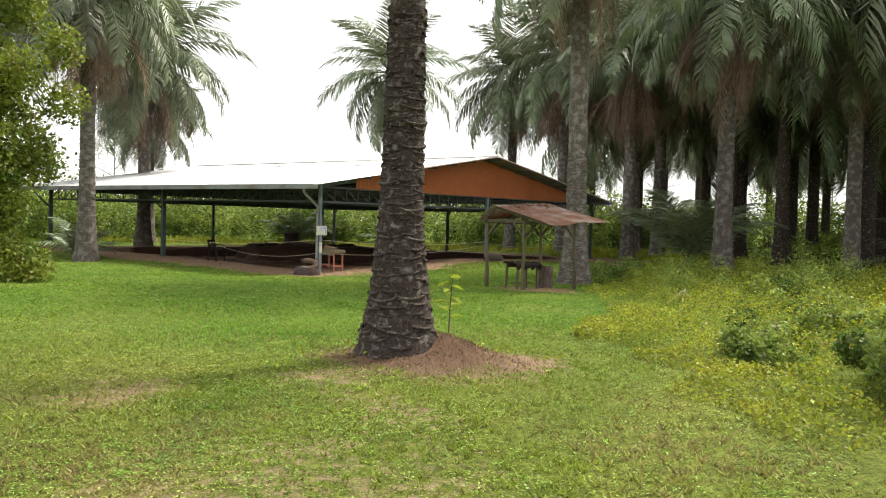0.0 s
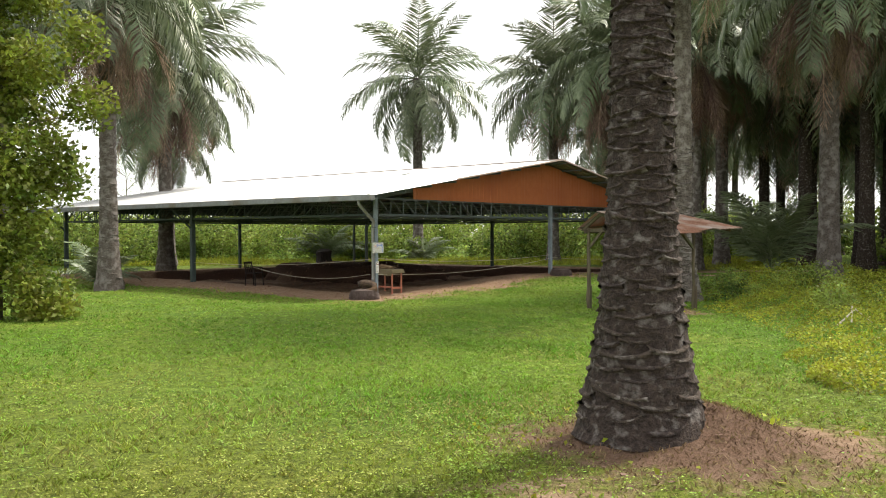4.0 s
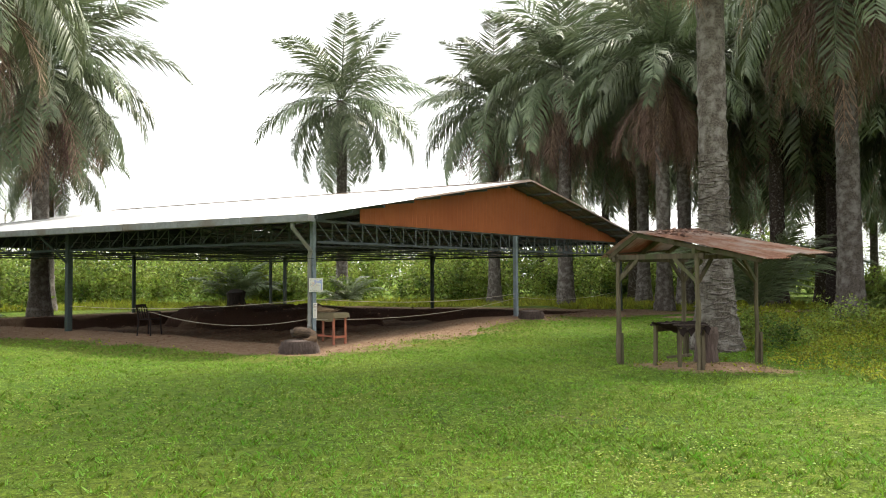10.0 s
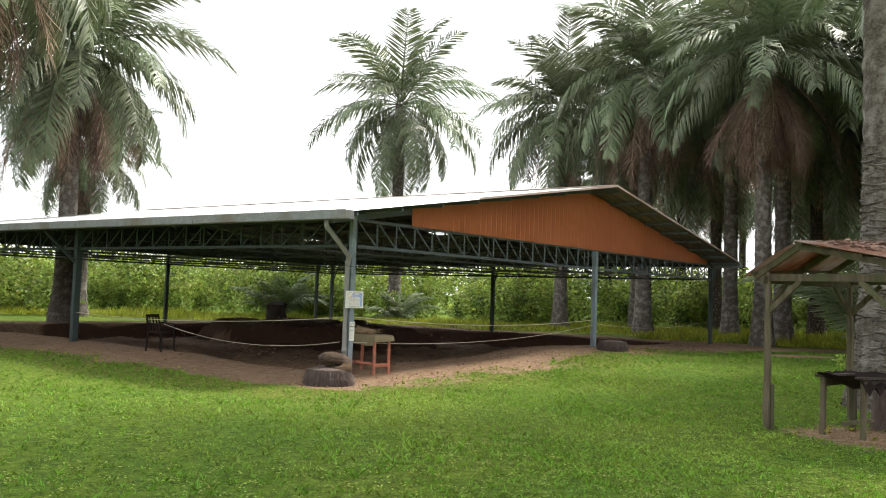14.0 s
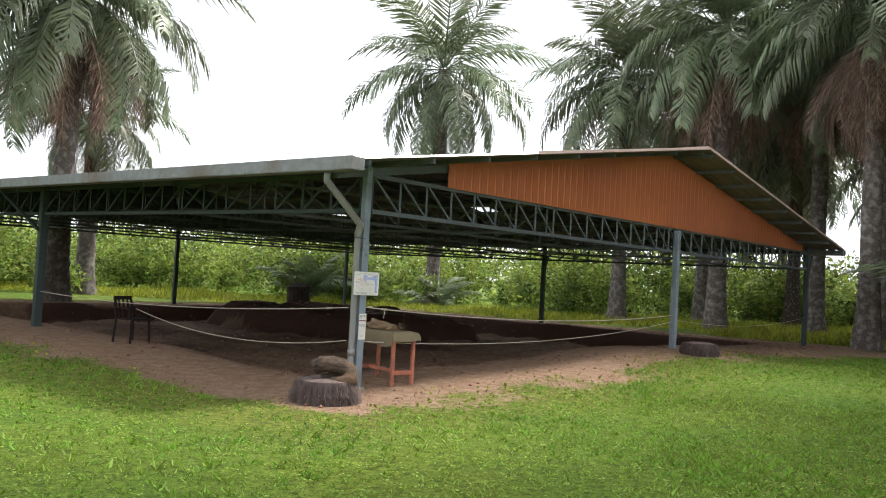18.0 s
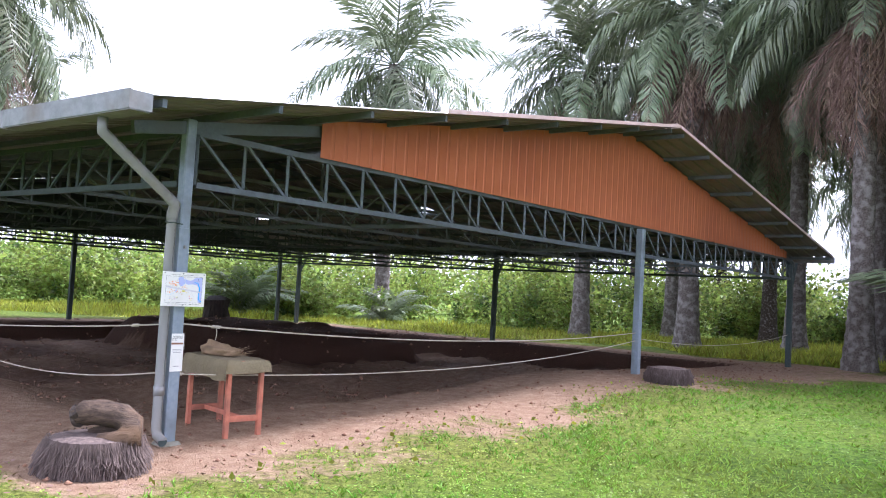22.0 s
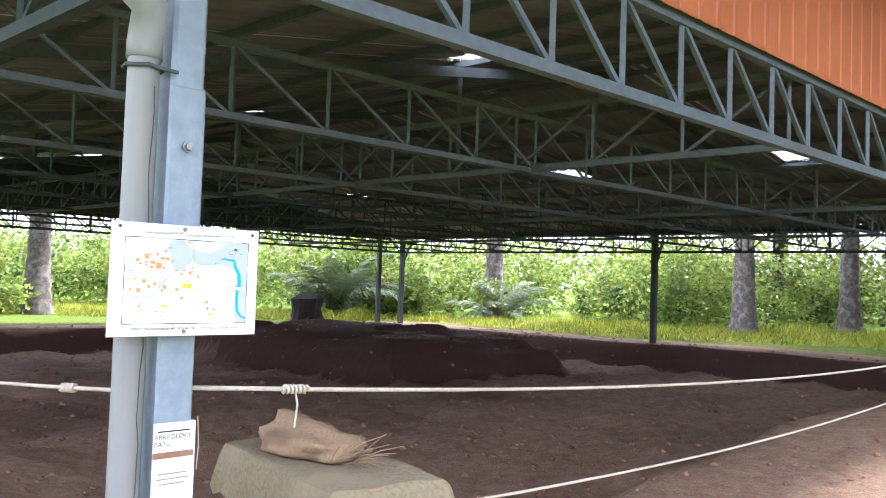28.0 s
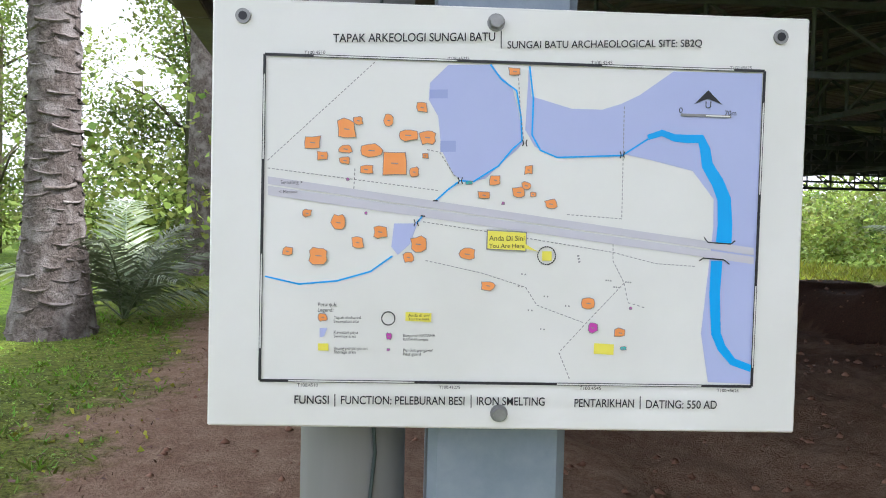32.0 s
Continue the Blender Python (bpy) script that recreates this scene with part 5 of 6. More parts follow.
# ---- map board on the corner post ----
M_BOARD = mat("white_sign_panel", (0.74, 0.74, 0.71), (0.78, 0.78, 0.75), 3, 0.35, 0, 0.02, c3=(0.70, 0.70, 0.66), scale2=4)
M_INK = mat("black_print", (0.02, 0.02, 0.025), None, 5, 0.5, 0, 0)
M_PRINTORANGE = mat("orange_print", (0.85, 0.30, 0.07), (0.88, 0.34, 0.10), 30, 0.45, 0, 0)
M_LILAC = mat("lilac_print", (0.42, 0.47, 0.74), (0.44, 0.49, 0.76), 10, 0.45, 0, 0)
M_BLUE = mat("bright_blue_print", (0.0, 0.36, 0.85), (0.0, 0.39, 0.88), 10, 0.45, 0, 0)
M_ROAD = mat("grey_print", (0.55, 0.54, 0.60), (0.57, 0.56, 0.62), 10, 0.45, 0, 0)
M_YELLOW = mat("yellow_print", (0.80, 0.72, 0.08), (0.82, 0.74, 0.10), 10, 0.45, 0, 0)
M_PINK = mat("magenta_print", (0.55, 0.06, 0.42), None, 10, 0.45, 0, 0)
M_TEAL = mat("teal_print", (0.05, 0.45, 0.42), None, 10, 0.45, 0, 0)
M_PATH = mat("dark_grey_print", (0.25, 0.25, 0.26), None, 10, 0.45, 0, 0)
M_BOLT = mat("zinc_bolt", (0.22, 0.22, 0.22), (0.34, 0.34, 0.33), 40, 0.5, 0.7, 0.1)

SIGN_W, SIGN_H = 0.50, 0.354
# the drawing is laid out in units of its own; three rows take them to board metres
BOARD_ROWS = ((4.454666e-04, 9.793973e-06, -0.40631922), (1.1244378e-05, -4.4078861e-04, 0.16079432), (-5.5517569e-05, -1.1059483e-05, 1.0))


def on_board(x, y):
    u, v, w = (r[0] * x + r[1] * y + r[2] for r in BOARD_ROWS)
    return u / w, v / w


def build_board():
    c = POST_A + N_FRONT * 0.105
    t = thing("map_board", (c.x, c.y, 2.008), "white printed site map board bolted to the steel post", "sign", rz=math.degrees(math.atan2(U.y, U.x)))
    t.matrix_world = t.matrix_world @ Matrix.Diagonal((0.92, 1, 0.92, 1))
    part("panel", box((SIGN_W, 0.006, SIGN_H), Matrix(), 0.0015), M_BOARD, t)
    part("backing", box((SIGN_W - 0.02, 0.012, SIGN_H - 0.02), Matrix.Translation((0, 0.0092, 0))), M_GUTTER, t)
    face = -0.0032

    def lay(name, bm, material, step, label=""):
        for v in bm.verts:
            v.co = Vector((v.co.x, face - step * 0.00025, v.co.y))
        return part(name, bm, material, t, label)

    def poly(pts):
        bm = bmesh.new()
        bm.faces.new([bm.verts.new((*on_board(x, y), 0)) for x, y in pts])
        bmesh.ops.triangulate(bm, faces=bm.faces[:])
        return bm

    def line(pts, w, w2=None):
        bm = bmesh.new()
        ps = [Vector(on_board(x, y)) for x, y in pts]
        left, right = [], []
        for i, p in enumerate(ps):
            d = (ps[min(i + 1, len(ps) - 1)] - ps[max(i - 1, 0)]).normalized()
            ww = w + ((w2 or w) - w) * i / (len(ps) - 1)
            n = Vector((-d.y, d.x)) * ww / 2
            left.append(bm.verts.new((*(p + n), 0)))
            right.append(bm.verts.new((*(p - n), 0)))
        for i in range(len(ps) - 1):
            bm.faces.new((left[i], left[i + 1], right[i + 1], right[i]))
        return bm

    def dots(pts, w, dash=0.0022):
        bm = bmesh.new()
        ps = [Vector(on_board(x, y)) for x, y in pts]
        for p, q in zip(ps, ps[1:]):
            n = max(1, int((q - p).length / (dash * 1.6)))
            d = (q - p).normalized()
            s = Vector((-d.y, d.x)) * w / 2
            for i in range(n):
                a = p.lerp(q, i / n)
                b = a + d * dash
                bm.faces.new([bm.verts.new((*c_, 0)) for c_ in (a + s, b + s, b - s, a - s)])
        return bm

    def words(body, x0, x1, y, material=M_INK, step=6, cap=None, board=None, name="lettering", bold=0.0):
        """Lettering that fills the drawing from x0 to x1 with its foot at y."""
        cu = bpy.data.curves.new("words", "FONT")
        cu.body, cu.size, cu.offset = body, 0.1, bold
        o = bpy.data.objects.new("words", cu)
        scene.collection.objects.link(o)
        me = bpy.data.meshes.new_from_object(o.evaluated_get(bpy.context.evaluated_depsgraph_get()))
        bpy.data.objects.remove(o)
        co = np.empty(len(me.vertices) * 3, np.float32)
        me.vertices.foreach_get("co", co)
        co = co.reshape(-1, 3)
        lo, hi = co[:, 0].min(), co[:, 0].max()
        p, q = Vector(on_board(x0, y)), Vector(on_board(x1, y))
        k = (q - p).length / (hi - lo)
        kz = (cap * 0.00046 / 0.0695) if cap else k
        d = (q - p).normalized()
        out = np.stack([p.x + (co[:, 0] - lo) * k * d.x, np.full(len(co), face - step * 0.00025), p.y + (co[:, 0] - lo) * k * d.y + co[:, 1] * kz], 1)
        me.vertices.foreach_set("co", out.astype(np.float32).ravel())
        me.materials.clear()
        me.materials.append(material)
        ob = new(name, me)
        ob.parent = t
        return ob

    # swamp, rivers and roads
    lay("swamp", poly([(790, 108), (757, 140), (755, 170), (772, 200), (778, 260), (800, 305), (826, 320), (858, 312), (885, 285), (912, 262), (925, 248), (915, 190), (905, 150), (880, 125), (868, 108)]), M_LILAC, 1)
    lay("swamp", poly([(934, 113), (938, 165), (1010, 188), (1065, 190), (1098, 180), (1130, 165), (1190, 123), (1345, 128), (1331, 680), (1255, 677), (1242, 590), (1262, 400), (1262, 350), (1225, 300), (1150, 280), (1105, 270), (985, 275), (945, 255), (928, 225)]), M_LILAC, 1)
    lay("swamp", poly([(693, 393), (735, 393), (722, 430), (700, 450), (688, 435)]), M_LILAC, 1)
    for x, y, w, h in ((773, 160, 32, 16), (790, 254, 28, 20)):
        lay("pond", poly([(x - w / 2, y - h / 2), (x + w / 2, y - h / 2), (x + w / 2, y + h / 2), (x - w / 2, y + h / 2)]), mat_pond, 2)
    lay("road", poly([(463, 307), (1333, 437), (1333, 450), (463, 321)]), M_ROAD, 2)
    lay("road", poly([(463, 324), (1333, 453), (1333, 466), (463, 341)]), M_ROAD, 2)
    lay("river", line([(1145, 240), (1170, 232), (1192, 241), (1215, 243), (1238, 243), (1246, 262), (1250, 290), (1268, 320), (1280, 350), (1282, 395), (1280, 428)], 0.0045, 0.0135), M_BLUE, 3)
    lay("river", line([(1268, 460), (1265, 520), (1268, 590), (1278, 615), (1298, 640), (1330, 652)], 0.010, 0.006), M_BLUE, 3)
    for pts in ([(865, 108), (885, 135), (912, 155), (920, 200), (922, 245), (905, 260), (880, 290), (835, 318), (812, 316), (790, 332), (768, 352)], [(935, 112), (942, 170), (940, 235), (955, 262), (985, 275), (1100, 272), (1145, 243)], [(744, 380), (733, 393)], [(690, 452), (650, 480), (590, 497), (520, 503), (458, 489)]):
        lay("stream", line(pts, 0.0014), M_BLUE, 4)
    for pts in ([(463, 278), (660, 100)], [(463, 292), (775, 334)], [(750, 460), (850, 482), (930, 508), (950, 540), (1035, 572)], [(1085, 430), (1085, 460), (1105, 500), (1040, 570), (990, 625), (1010, 675)], [(1103, 185), (1100, 385), (1000, 377)], [(745, 390), (855, 407), (1085, 445), (1160, 465), (1232, 470)], [(752, 260), (775, 265), (800, 305), (812, 316)], [(620, 330), (622, 290)], [(1105, 500), (1112, 535), (1145, 545)], [(915, 125), (918, 180), (925, 245)]):
        lay("path", dots(pts, 0.0007), M_PATH, 4)
    for x, y in ((812, 316), (927, 249), (1100, 271), (733, 392)):
        bm = line([(x - 4, y - 6), (x - 2, y), (x - 4, y + 6)], 0.0009)
        lay("bridge", bm, M_INK, 5)
        lay("bridge", line([(x + 4, y - 6), (x + 2, y), (x + 4, y + 6)], 0.0009), M_INK, 5)
    for pts in ([(1245, 418), (1252, 427), (1292, 430), (1300, 424)], [(1237, 460), (1244, 455), (1280, 458), (1290, 466)], [(763, 352), (772, 352)], [(741, 379), (749, 380)]):
        lay("bridge", line(pts, 0.0011), M_INK, 5)
    # dug sites: uneven blocks with a grey rim
    rng = random.Random(31)

    def site(x, y, w, h, material=M_PRINTORANGE):
        n = rng.choice((8, 10, 12))
        pts = []
        for i in range(n):
            th = 2 * math.pi * i / n
            k = rng.uniform(0.78, 1.12)
            cx, cy = math.cos(th), math.sin(th)
            m = max(abs(cx), abs(cy))
            pts.append((cx / m * k, cy / m * k))
        for grow, m, st in ((1.0, M_PATH, 4), (0.0, material, 5)):
            lay("site", poly([(x + px * (w / 2 + grow * 1.2), y + py * (h / 2 + grow * 1.2)) for px, py in pts]), m, st)
        lay("site_number", line([(x - w * 0.16, y), (x + w * 0.16, y + 1)], 0.0008), M_PATH, 6)
    for x, y, w, h in ((743, 184, 17, 17), (683, 207, 18, 20), (607, 222, 30, 36), (628, 207, 16, 14), (545, 246, 28, 22), (563, 270, 18, 15), (605, 258, 22, 14), (604, 279, 19, 12), (652, 261, 36, 22), (642, 295, 22, 17), (694, 284, 38, 38), (729, 300, 15, 17), (718, 234, 34, 20), (753, 238, 28, 23), (749, 271, 10, 8), (909, 121, 20, 12), (875, 315, 18, 16), (855, 342, 20, 11), (934, 297, 12, 14), (917, 337, 22, 18)):
        site(x, y, w, h)
    for x, y, w, h in ((930, 325, 16, 12), (942, 341, 9, 8), (974, 358, 20, 15), (535, 374, 15, 13), (592, 391, 25, 28), (627, 427, 20, 22), (668, 408, 22, 22), (499, 443, 17, 15), (556, 451, 34, 30), (737, 430, 28, 26), (719, 454, 18, 16), (825, 448, 27, 20), (863, 505, 22, 16), (1042, 536, 22, 22), (1099, 589, 18, 15), (564, 563, 15, 13)):
        site(x, y, w, h)
    site(1050, 580, 16, 17, M_PINK)
    site(684, 597, 9, 11, M_PINK)
    for x, y in ((609, 313), (642, 374), (889, 357), (1117, 545), (683, 622)):
        site(x, y, 4, 4, M_PINK)
    site(1104, 617, 10, 6, M_TEAL)
    site(828, 320, 10, 5, M_TEAL)
    lay("storage_area", poly([(1053, 608), (1088, 610), (1087, 629), (1052, 627)]), M_YELLOW, 4)
    lay("storage_area", poly([(555, 611), (574, 611), (574, 624), (555, 624)]), M_YELLOW, 4)
    lay("swamp", poly([(558, 583), (572, 583), (566, 598), (558, 600)]), M_LILAC, 4)
    lay("plan_marks", dots([(1023, 450), (1026, 466)], 0.002, 0.0012), M_PATH, 5)
    for x, y in ((1078, 495), (1092, 507), (1113, 498), (968, 524), (928, 484), (922, 506), (962, 583), (1006, 541), (940, 549)):
        lay("plan_marks", dots([(x - 6, y), (x + 6, y + 1)], 0.0012, 0.0012), M_PATH, 5)
    # you are here
    lay("callout", poly([(860, 404), (932, 408), (931, 444), (859, 440)]), M_PATH, 4)
    lay("callout", poly([(862, 406), (930, 410), (929, 442), (861, 438)]), M_YELLOW, 5)
    lay("callout", poly([(929, 430), (952, 444), (929, 438)]), M_YELLOW, 5)
    words("Anda Di Sini", 864, 927, 424)
    words("You Are Here", 864, 927, 437)
    ring = [(967 + 16 * math.cos(i * 0.2618), 451 + 16 * math.sin(i * 0.2618)) for i in range(25)]
    lay("ring", dots(ring, 0.0010, 0.0016), M_INK, 5)
    lay("marker", poly([(959, 443), (976, 443), (976, 460), (959, 460)]), M_YELLOW, 5)
    ring = [(683 + 12 * math.cos(i * 0.3142), 565 + 12 * math.sin(i * 0.3142)) for i in range(21)]
    lay("ring", dots(ring, 0.0010, 0.0016), M_INK, 5)
    lay("callout", poly([(714, 553), (761, 555), (760, 571), (714, 569)]), M_YELLOW, 5)
    # north arrow and scale
    lay("north_arrow", poly([(1250, 157), (1275, 183), (1250, 172), (1226, 181)]), M_INK, 5)
    words("U", 1245, 1255, 189)
    lay("scale_bar", line([(1202, 200), (1290, 204)], 0.0022), M_PATH, 5)
    lay("scale_bar", line([(1246, 202), (1288, 204)], 0.0012), M_BOARD, 6)
    words("0", 1199, 1205, 197)
    words("70m", 1279, 1299, 202)
    # legend
    words("Petunjuk:", 555, 590, 543)
    words("Legend:", 555, 583, 553)
    for body, x0, x1, y in (("Tapak ekskavasi", 584, 633, 566), ("Excavation site", 584, 629, 573), ("Kawasan paya", 584, 628, 593), ("Swampy area", 584, 624, 600), ("Ruang penyimpanan", 584, 645, 622), ("Storage area", 584, 624, 629), ("Anda di sini", 719, 757, 562), ("You are here", 719, 757, 568), ("Bangunan KATAHA", 710, 768, 598), ("KATAHA centre", 710, 755, 605), ("Pondok pengawal", 710, 763, 625), ("Post guard", 710, 742, 632), ("Semeling >", 487, 527, 321), ("< Merbok", 484, 518, 338)):
        words(body, x0, x1, y)
    # frame round the map, ticks, titles
    for pts in ([(458, 86), (1348, 124)], [(1348, 124), (1331, 684)], [(1331, 684), (448, 679)], [(448, 679), (458, 86)]):
        lay("map_frame", line(pts, 0.0024), M_INK, 5)
        a, b = Vector(pts[0]), Vector(pts[1])
        for u0, u1 in ((0.10, 0.39), (0.68, 0.94)):
            lay("map_frame", line([tuple(a.lerp(b, u0)), tuple(a.lerp(b, u1))], 0.0011), M_BOARD, 6)
    for body, x, y in (("T100.4510", 530, 87), ("T100.45275", 789, 100), ("T100.4545", 1043, 110), ("T100.45625", 1287, 121)):
        words(body, x, x + 38, y)
    for body, x, y in (("T100.4510", 517, 690), ("T100.45275", 775, 692), ("T100.4545", 1027, 692), ("T100.45625", 1270, 694)):
        words(body, x, x + 38, y)
    words("TAPAK ARKEOLOGI SUNGAI BATU", 582, 873, 66, cap=15, bold=0.001)
    lay("divider", line([(884, 48), (884, 80)], 0.0009), M_INK, 5)
    words("SUNGAI BATU ARCHAEOLOGICAL SITE: SB2Q", 895, 1238, 80, cap=13, bold=0.001)
    words("FUNGSI", 512, 575, 721, cap=15, bold=0.001)
    words("FUNCTION: PELEBURAN BESI", 597, 821, 721, cap=15, bold=0.001)
    words("IRON SMELTING", 843, 965, 721, cap=15, bold=0.001)
    words("PENTARIKHAN", 1018, 1124, 723, cap=15, bold=0.001)
    words("DATING: 550 AD", 1145, 1270, 724, cap=15, bold=0.001)
    for x in (586, 833, 1135):
        lay("divider", line([(x, 703), (x, 726)], 0.0009), M_INK, 5)
    # bolts and eyelets
    for x, z in ((-0.017, 0.1641), (-0.006, -0.163)):
        part("bolt", tube([(x, -0.003, z), (x, -0.010, z)], 0.0058, 6), M_BOLT, t, "zinc hexagon bolt")
        part("washer", tube([(x, -0.0031, z), (x, -0.0042, z)], 0.0075, 14), M_BOLT, t)
    for x, z in ((-0.2252, 0.1622), (0.2246, 0.1604)):
        part("eyelet", tube([(x, -0.0031, z), (x, -0.0048, z)], 0.0062, 16), M_BOLT, t)
        # black disc paints the dark of the hole; the panel is solid behind
        part("eyelet_hole_shade", tube([(x, -0.0050, z), (x, -0.0053, z)], 0.0036, 14), M_INK, t)


mat_pond = mat("deep_lilac_print", (0.33, 0.38, 0.68), None, 10, 0.45, 0, 0)
build_board()


def build_notice():
    c = POST_A + N_FRONT * 0.0625
    t = thing("notice", (c.x, c.y, 1.405), "white plastic notice wrapped round the steel post", "notice", rz=math.degrees(math.atan2(U.y, U.x)))
    bm = bmesh.new()
    box_into(bm, (0.128, 0.004, 0.36), Matrix.Translation((0, -0.003, 0)))
    box_into(bm, (0.004, 0.10, 0.36), Matrix.Translation((0.064, 0.045, 0)))
    part("sheet", bm, M_BOARD, t)
    for z, w, h, m in ((0.155, 0.10, 0.004, M_INK), (0.085, 0.125, 0.018, M_RUST), (0.03, 0.09, 0.004, M_PATH), (0.015, 0.10, 0.004, M_PATH), (0.0, 0.08, 0.004, M_PATH), (-0.13, 0.06, 0.006, M_PATH)):
        part("print", box((w, 0.001, h), Matrix.Translation((-0.002, -0.0058, z))), m, t)
    for body, z in (("ARKEOLOGI", 0.132), ("BATU", 0.112)):
        cu = bpy.data.curves.new("words", "FONT")
        cu.body, cu.size = body, 0.02
        o = bpy.data.objects.new("words", cu)
        scene.collection.objects.link(o)
        me = bpy.data.meshes.new_from_object(o.evaluated_get(bpy.context.evaluated_depsgraph_get()))
        bpy.data.objects.remove(o)
        me.materials.clear()
        me.materials.append(M_INK)
        ob = new("lettering", me)
        ob.parent = t
        ob.matrix_local = pose(-0.062, -0.0062, z, 90, 0, 0)
    part("tie", tube([(0.074, 0.0, 0.19), (0.078, -0.004, 0.10), (0.076, 0.0, 0.03)], 0.0015, 6), M_ROPE, t)


build_notice()


def build_post_bolts():
    t = thing("post_bolt", (POST_A.x, POST_A.y, 2.413), "zinc bolt through the steel post", "bolt", rz=math.degrees(math.atan2(U.y, U.x)))
    part("head", tube([(0.0, -0.066, 0), (0.0, -0.082, 0)], 0.012, 6), M_BOLT, t)
    part("washer", tube([(0.0, -0.0655, 0), (0.0, -0.069, 0)], 0.018, 14), M_BOLT, t)


build_post_bolts()

# ---- table with sacking ----


def build_side_table():
    o = Vector((-3.73, 27.37))
    e1, e2 = Vector((-0.67, 0.742)), Vector((0.742, 0.67))
    L, W, H = 0.92, 0.42, 0.75
    g = gz(*(o + e1 * L / 2 + e2 * W / 2))
    c = o + e1 * L / 2 + e2 * W / 2
    t = thing("side_table", (c.x, c.y, g), "narrow salmon-painted wooden table on red earth", "table", rz=math.degrees(math.atan2(e1.y, e1.x)))
    for x in (-L / 2 + 0.03, L / 2 - 0.03):
        for y in (-W / 2 + 0.03, W / 2 - 0.03):
            part("leg", box((0.052, 0.045, H), Matrix.Translation((x, y, H / 2 - 0.02)), 0.004), M_REDWOOD, t)
        part("side_rail", box((0.03, W - 0.1, 0.06), Matrix.Translation((x, 0, 0.17)), 0.003), M_REDWOOD, t)
        part("top_rail", box((0.03, W - 0.1, 0.08), Matrix.Translation((x, 0, H - 0.07)), 0.003), M_REDWOOD, t)
    part("stretcher", box((L - 0.1, 0.03, 0.045), Matrix.Translation((0, 0.0, 0.17)), 0.003), M_REDWOOD, t)
    for y in (-W / 2 + 0.03, W / 2 - 0.03):
        part("top_rail", box((L - 0.1, 0.03, 0.08), Matrix.Translation((0, y, H - 0.07)), 0.003), M_REDWOOD, t)
    part("tabletop", box((L + 0.04, W + 0.03, 0.022), Matrix.Translation((0, 0, H - 0.012)), 0.003), M_REDWOOD, t)
    # canvas: a grid that falls over the edges
    rz = t.matrix_world
    cl = thing("canvas_cover", rz @ Vector((0, 0, H)), "olive canvas draped over the table", "cloth", rz=math.degrees(math.atan2(e1.y, e1.x)))
    nx, ny = 44, 34
    # the cover's y < 0 side hangs low, the ends less
    hang = {"x0": 0.13, "x1": 0.16, "y0": 0.10, "y1": 0.21}
    hx, hy = L / 2 + 0.026, W / 2 + 0.022
    grid = []
    for j in range(ny + 1):
        row = []
        for i in range(nx + 1):
            x = -hx - hang["x0"] + (2 * hx + hang["x0"] + hang["x1"]) * i / nx
            y = -hy - hang["y0"] + (2 * hy + hang["y0"] + hang["y1"]) * j / ny
            z = 0.006 + 0.004 * math.sin(x * 17) * math.sin(y * 23)
            ox, oy = max(0, abs(x) - hx), max(0, abs(y) - hy)
            px, py = max(-hx, min(hx, x)), max(-hy, min(hy, y))
            over = math.hypot(ox, oy) if (ox and oy) else ox + oy
            wave = 0.012 * math.sin(x * 21 + 1) + 0.012 * math.sin(y * 26)
            if over:
                z -= over * (0.97 + 0.05 * math.sin(9 * (x + y)))
                k = min(1, over / 0.05)
                px += math.copysign(0.010 + (0.02 + wave) * over * 4, x) * k if ox else 0
                py += math.copysign(0.010 + (0.02 + wave) * over * 4, y) * k if oy else 0
            row.append(((px, py, z), (x, y)))
        grid.append(row)
    panels = {"top_panel": lambda u, v: abs(u) <= hx and abs(v) <= hy, "end_flap": lambda u, v: abs(u) > hx, "side_flap": lambda u, v: abs(u) <= hx and abs(v) > hy}
    for name, inside in panels.items():
        for sign in ((1,) if name == "top_panel" else (-1, 1)):
            bm, made = bmesh.new(), {}
            for j in range(ny):
                for i in range(nx):
                    u = sum(grid[j + dj][i + di][1][0] for dj in (0, 1) for di in (0, 1)) / 4
                    v = sum(grid[j + dj][i + di][1][1] for dj in (0, 1) for di in (0, 1)) / 4
                    along = {"top_panel": 1, "end_flap": u * sign, "side_flap": v * sign}[name]
                    if inside(u, v) and along > 0:
                        for key in ((j, i), (j, i + 1), (j + 1, i + 1), (j + 1, i)):
                            if key not in made:
                                made[key] = bm.verts.new(grid[key[0]][key[1]][0])
                        bm.faces.new([made[key] for key in ((j, i), (j, i + 1), (j + 1, i + 1), (j + 1, i))])
            part(name, bm, M_CLOTH, cl, smooth=True)
    sk = thing("burlap_sack", rz @ Vector((0.13, 0.02, H + 0.008)), "tan burlap sack slumped on the table", "sack", rz=math.degrees(math.atan2(e1.y, e1.x)) + 12)
    bm = bmesh.new()
    bmesh.ops.create_icosphere(bm, subdivisions=4, radius=1.0)
    for v in bm.verts:
        d = v.co.copy()
        n = noise.noise(d * 1.7) * 0.25 + noise.noise(d * 5) * 0.07
        lump = 1 + 0.75 * math.exp(-((d.x - 0.65) ** 2) / 0.12) * max(0, d.z)
        v.co = Vector((d.x * 0.27 * (1 + n), d.y * 0.15 * (1 + n), max(0.0, (d.z * 0.075 * lump + 0.035) * (1 + n))))
    part("body", bm, M_BURLAP, sk, smooth=True)
    part("fold", tube([(-0.22, -0.07, 0.012), (-0.12, -0.10, 0.03), (0.02, -0.095, 0.04)], [0.012, 0.018, 0.01], 8), M_BURLAP, sk, smooth=True)
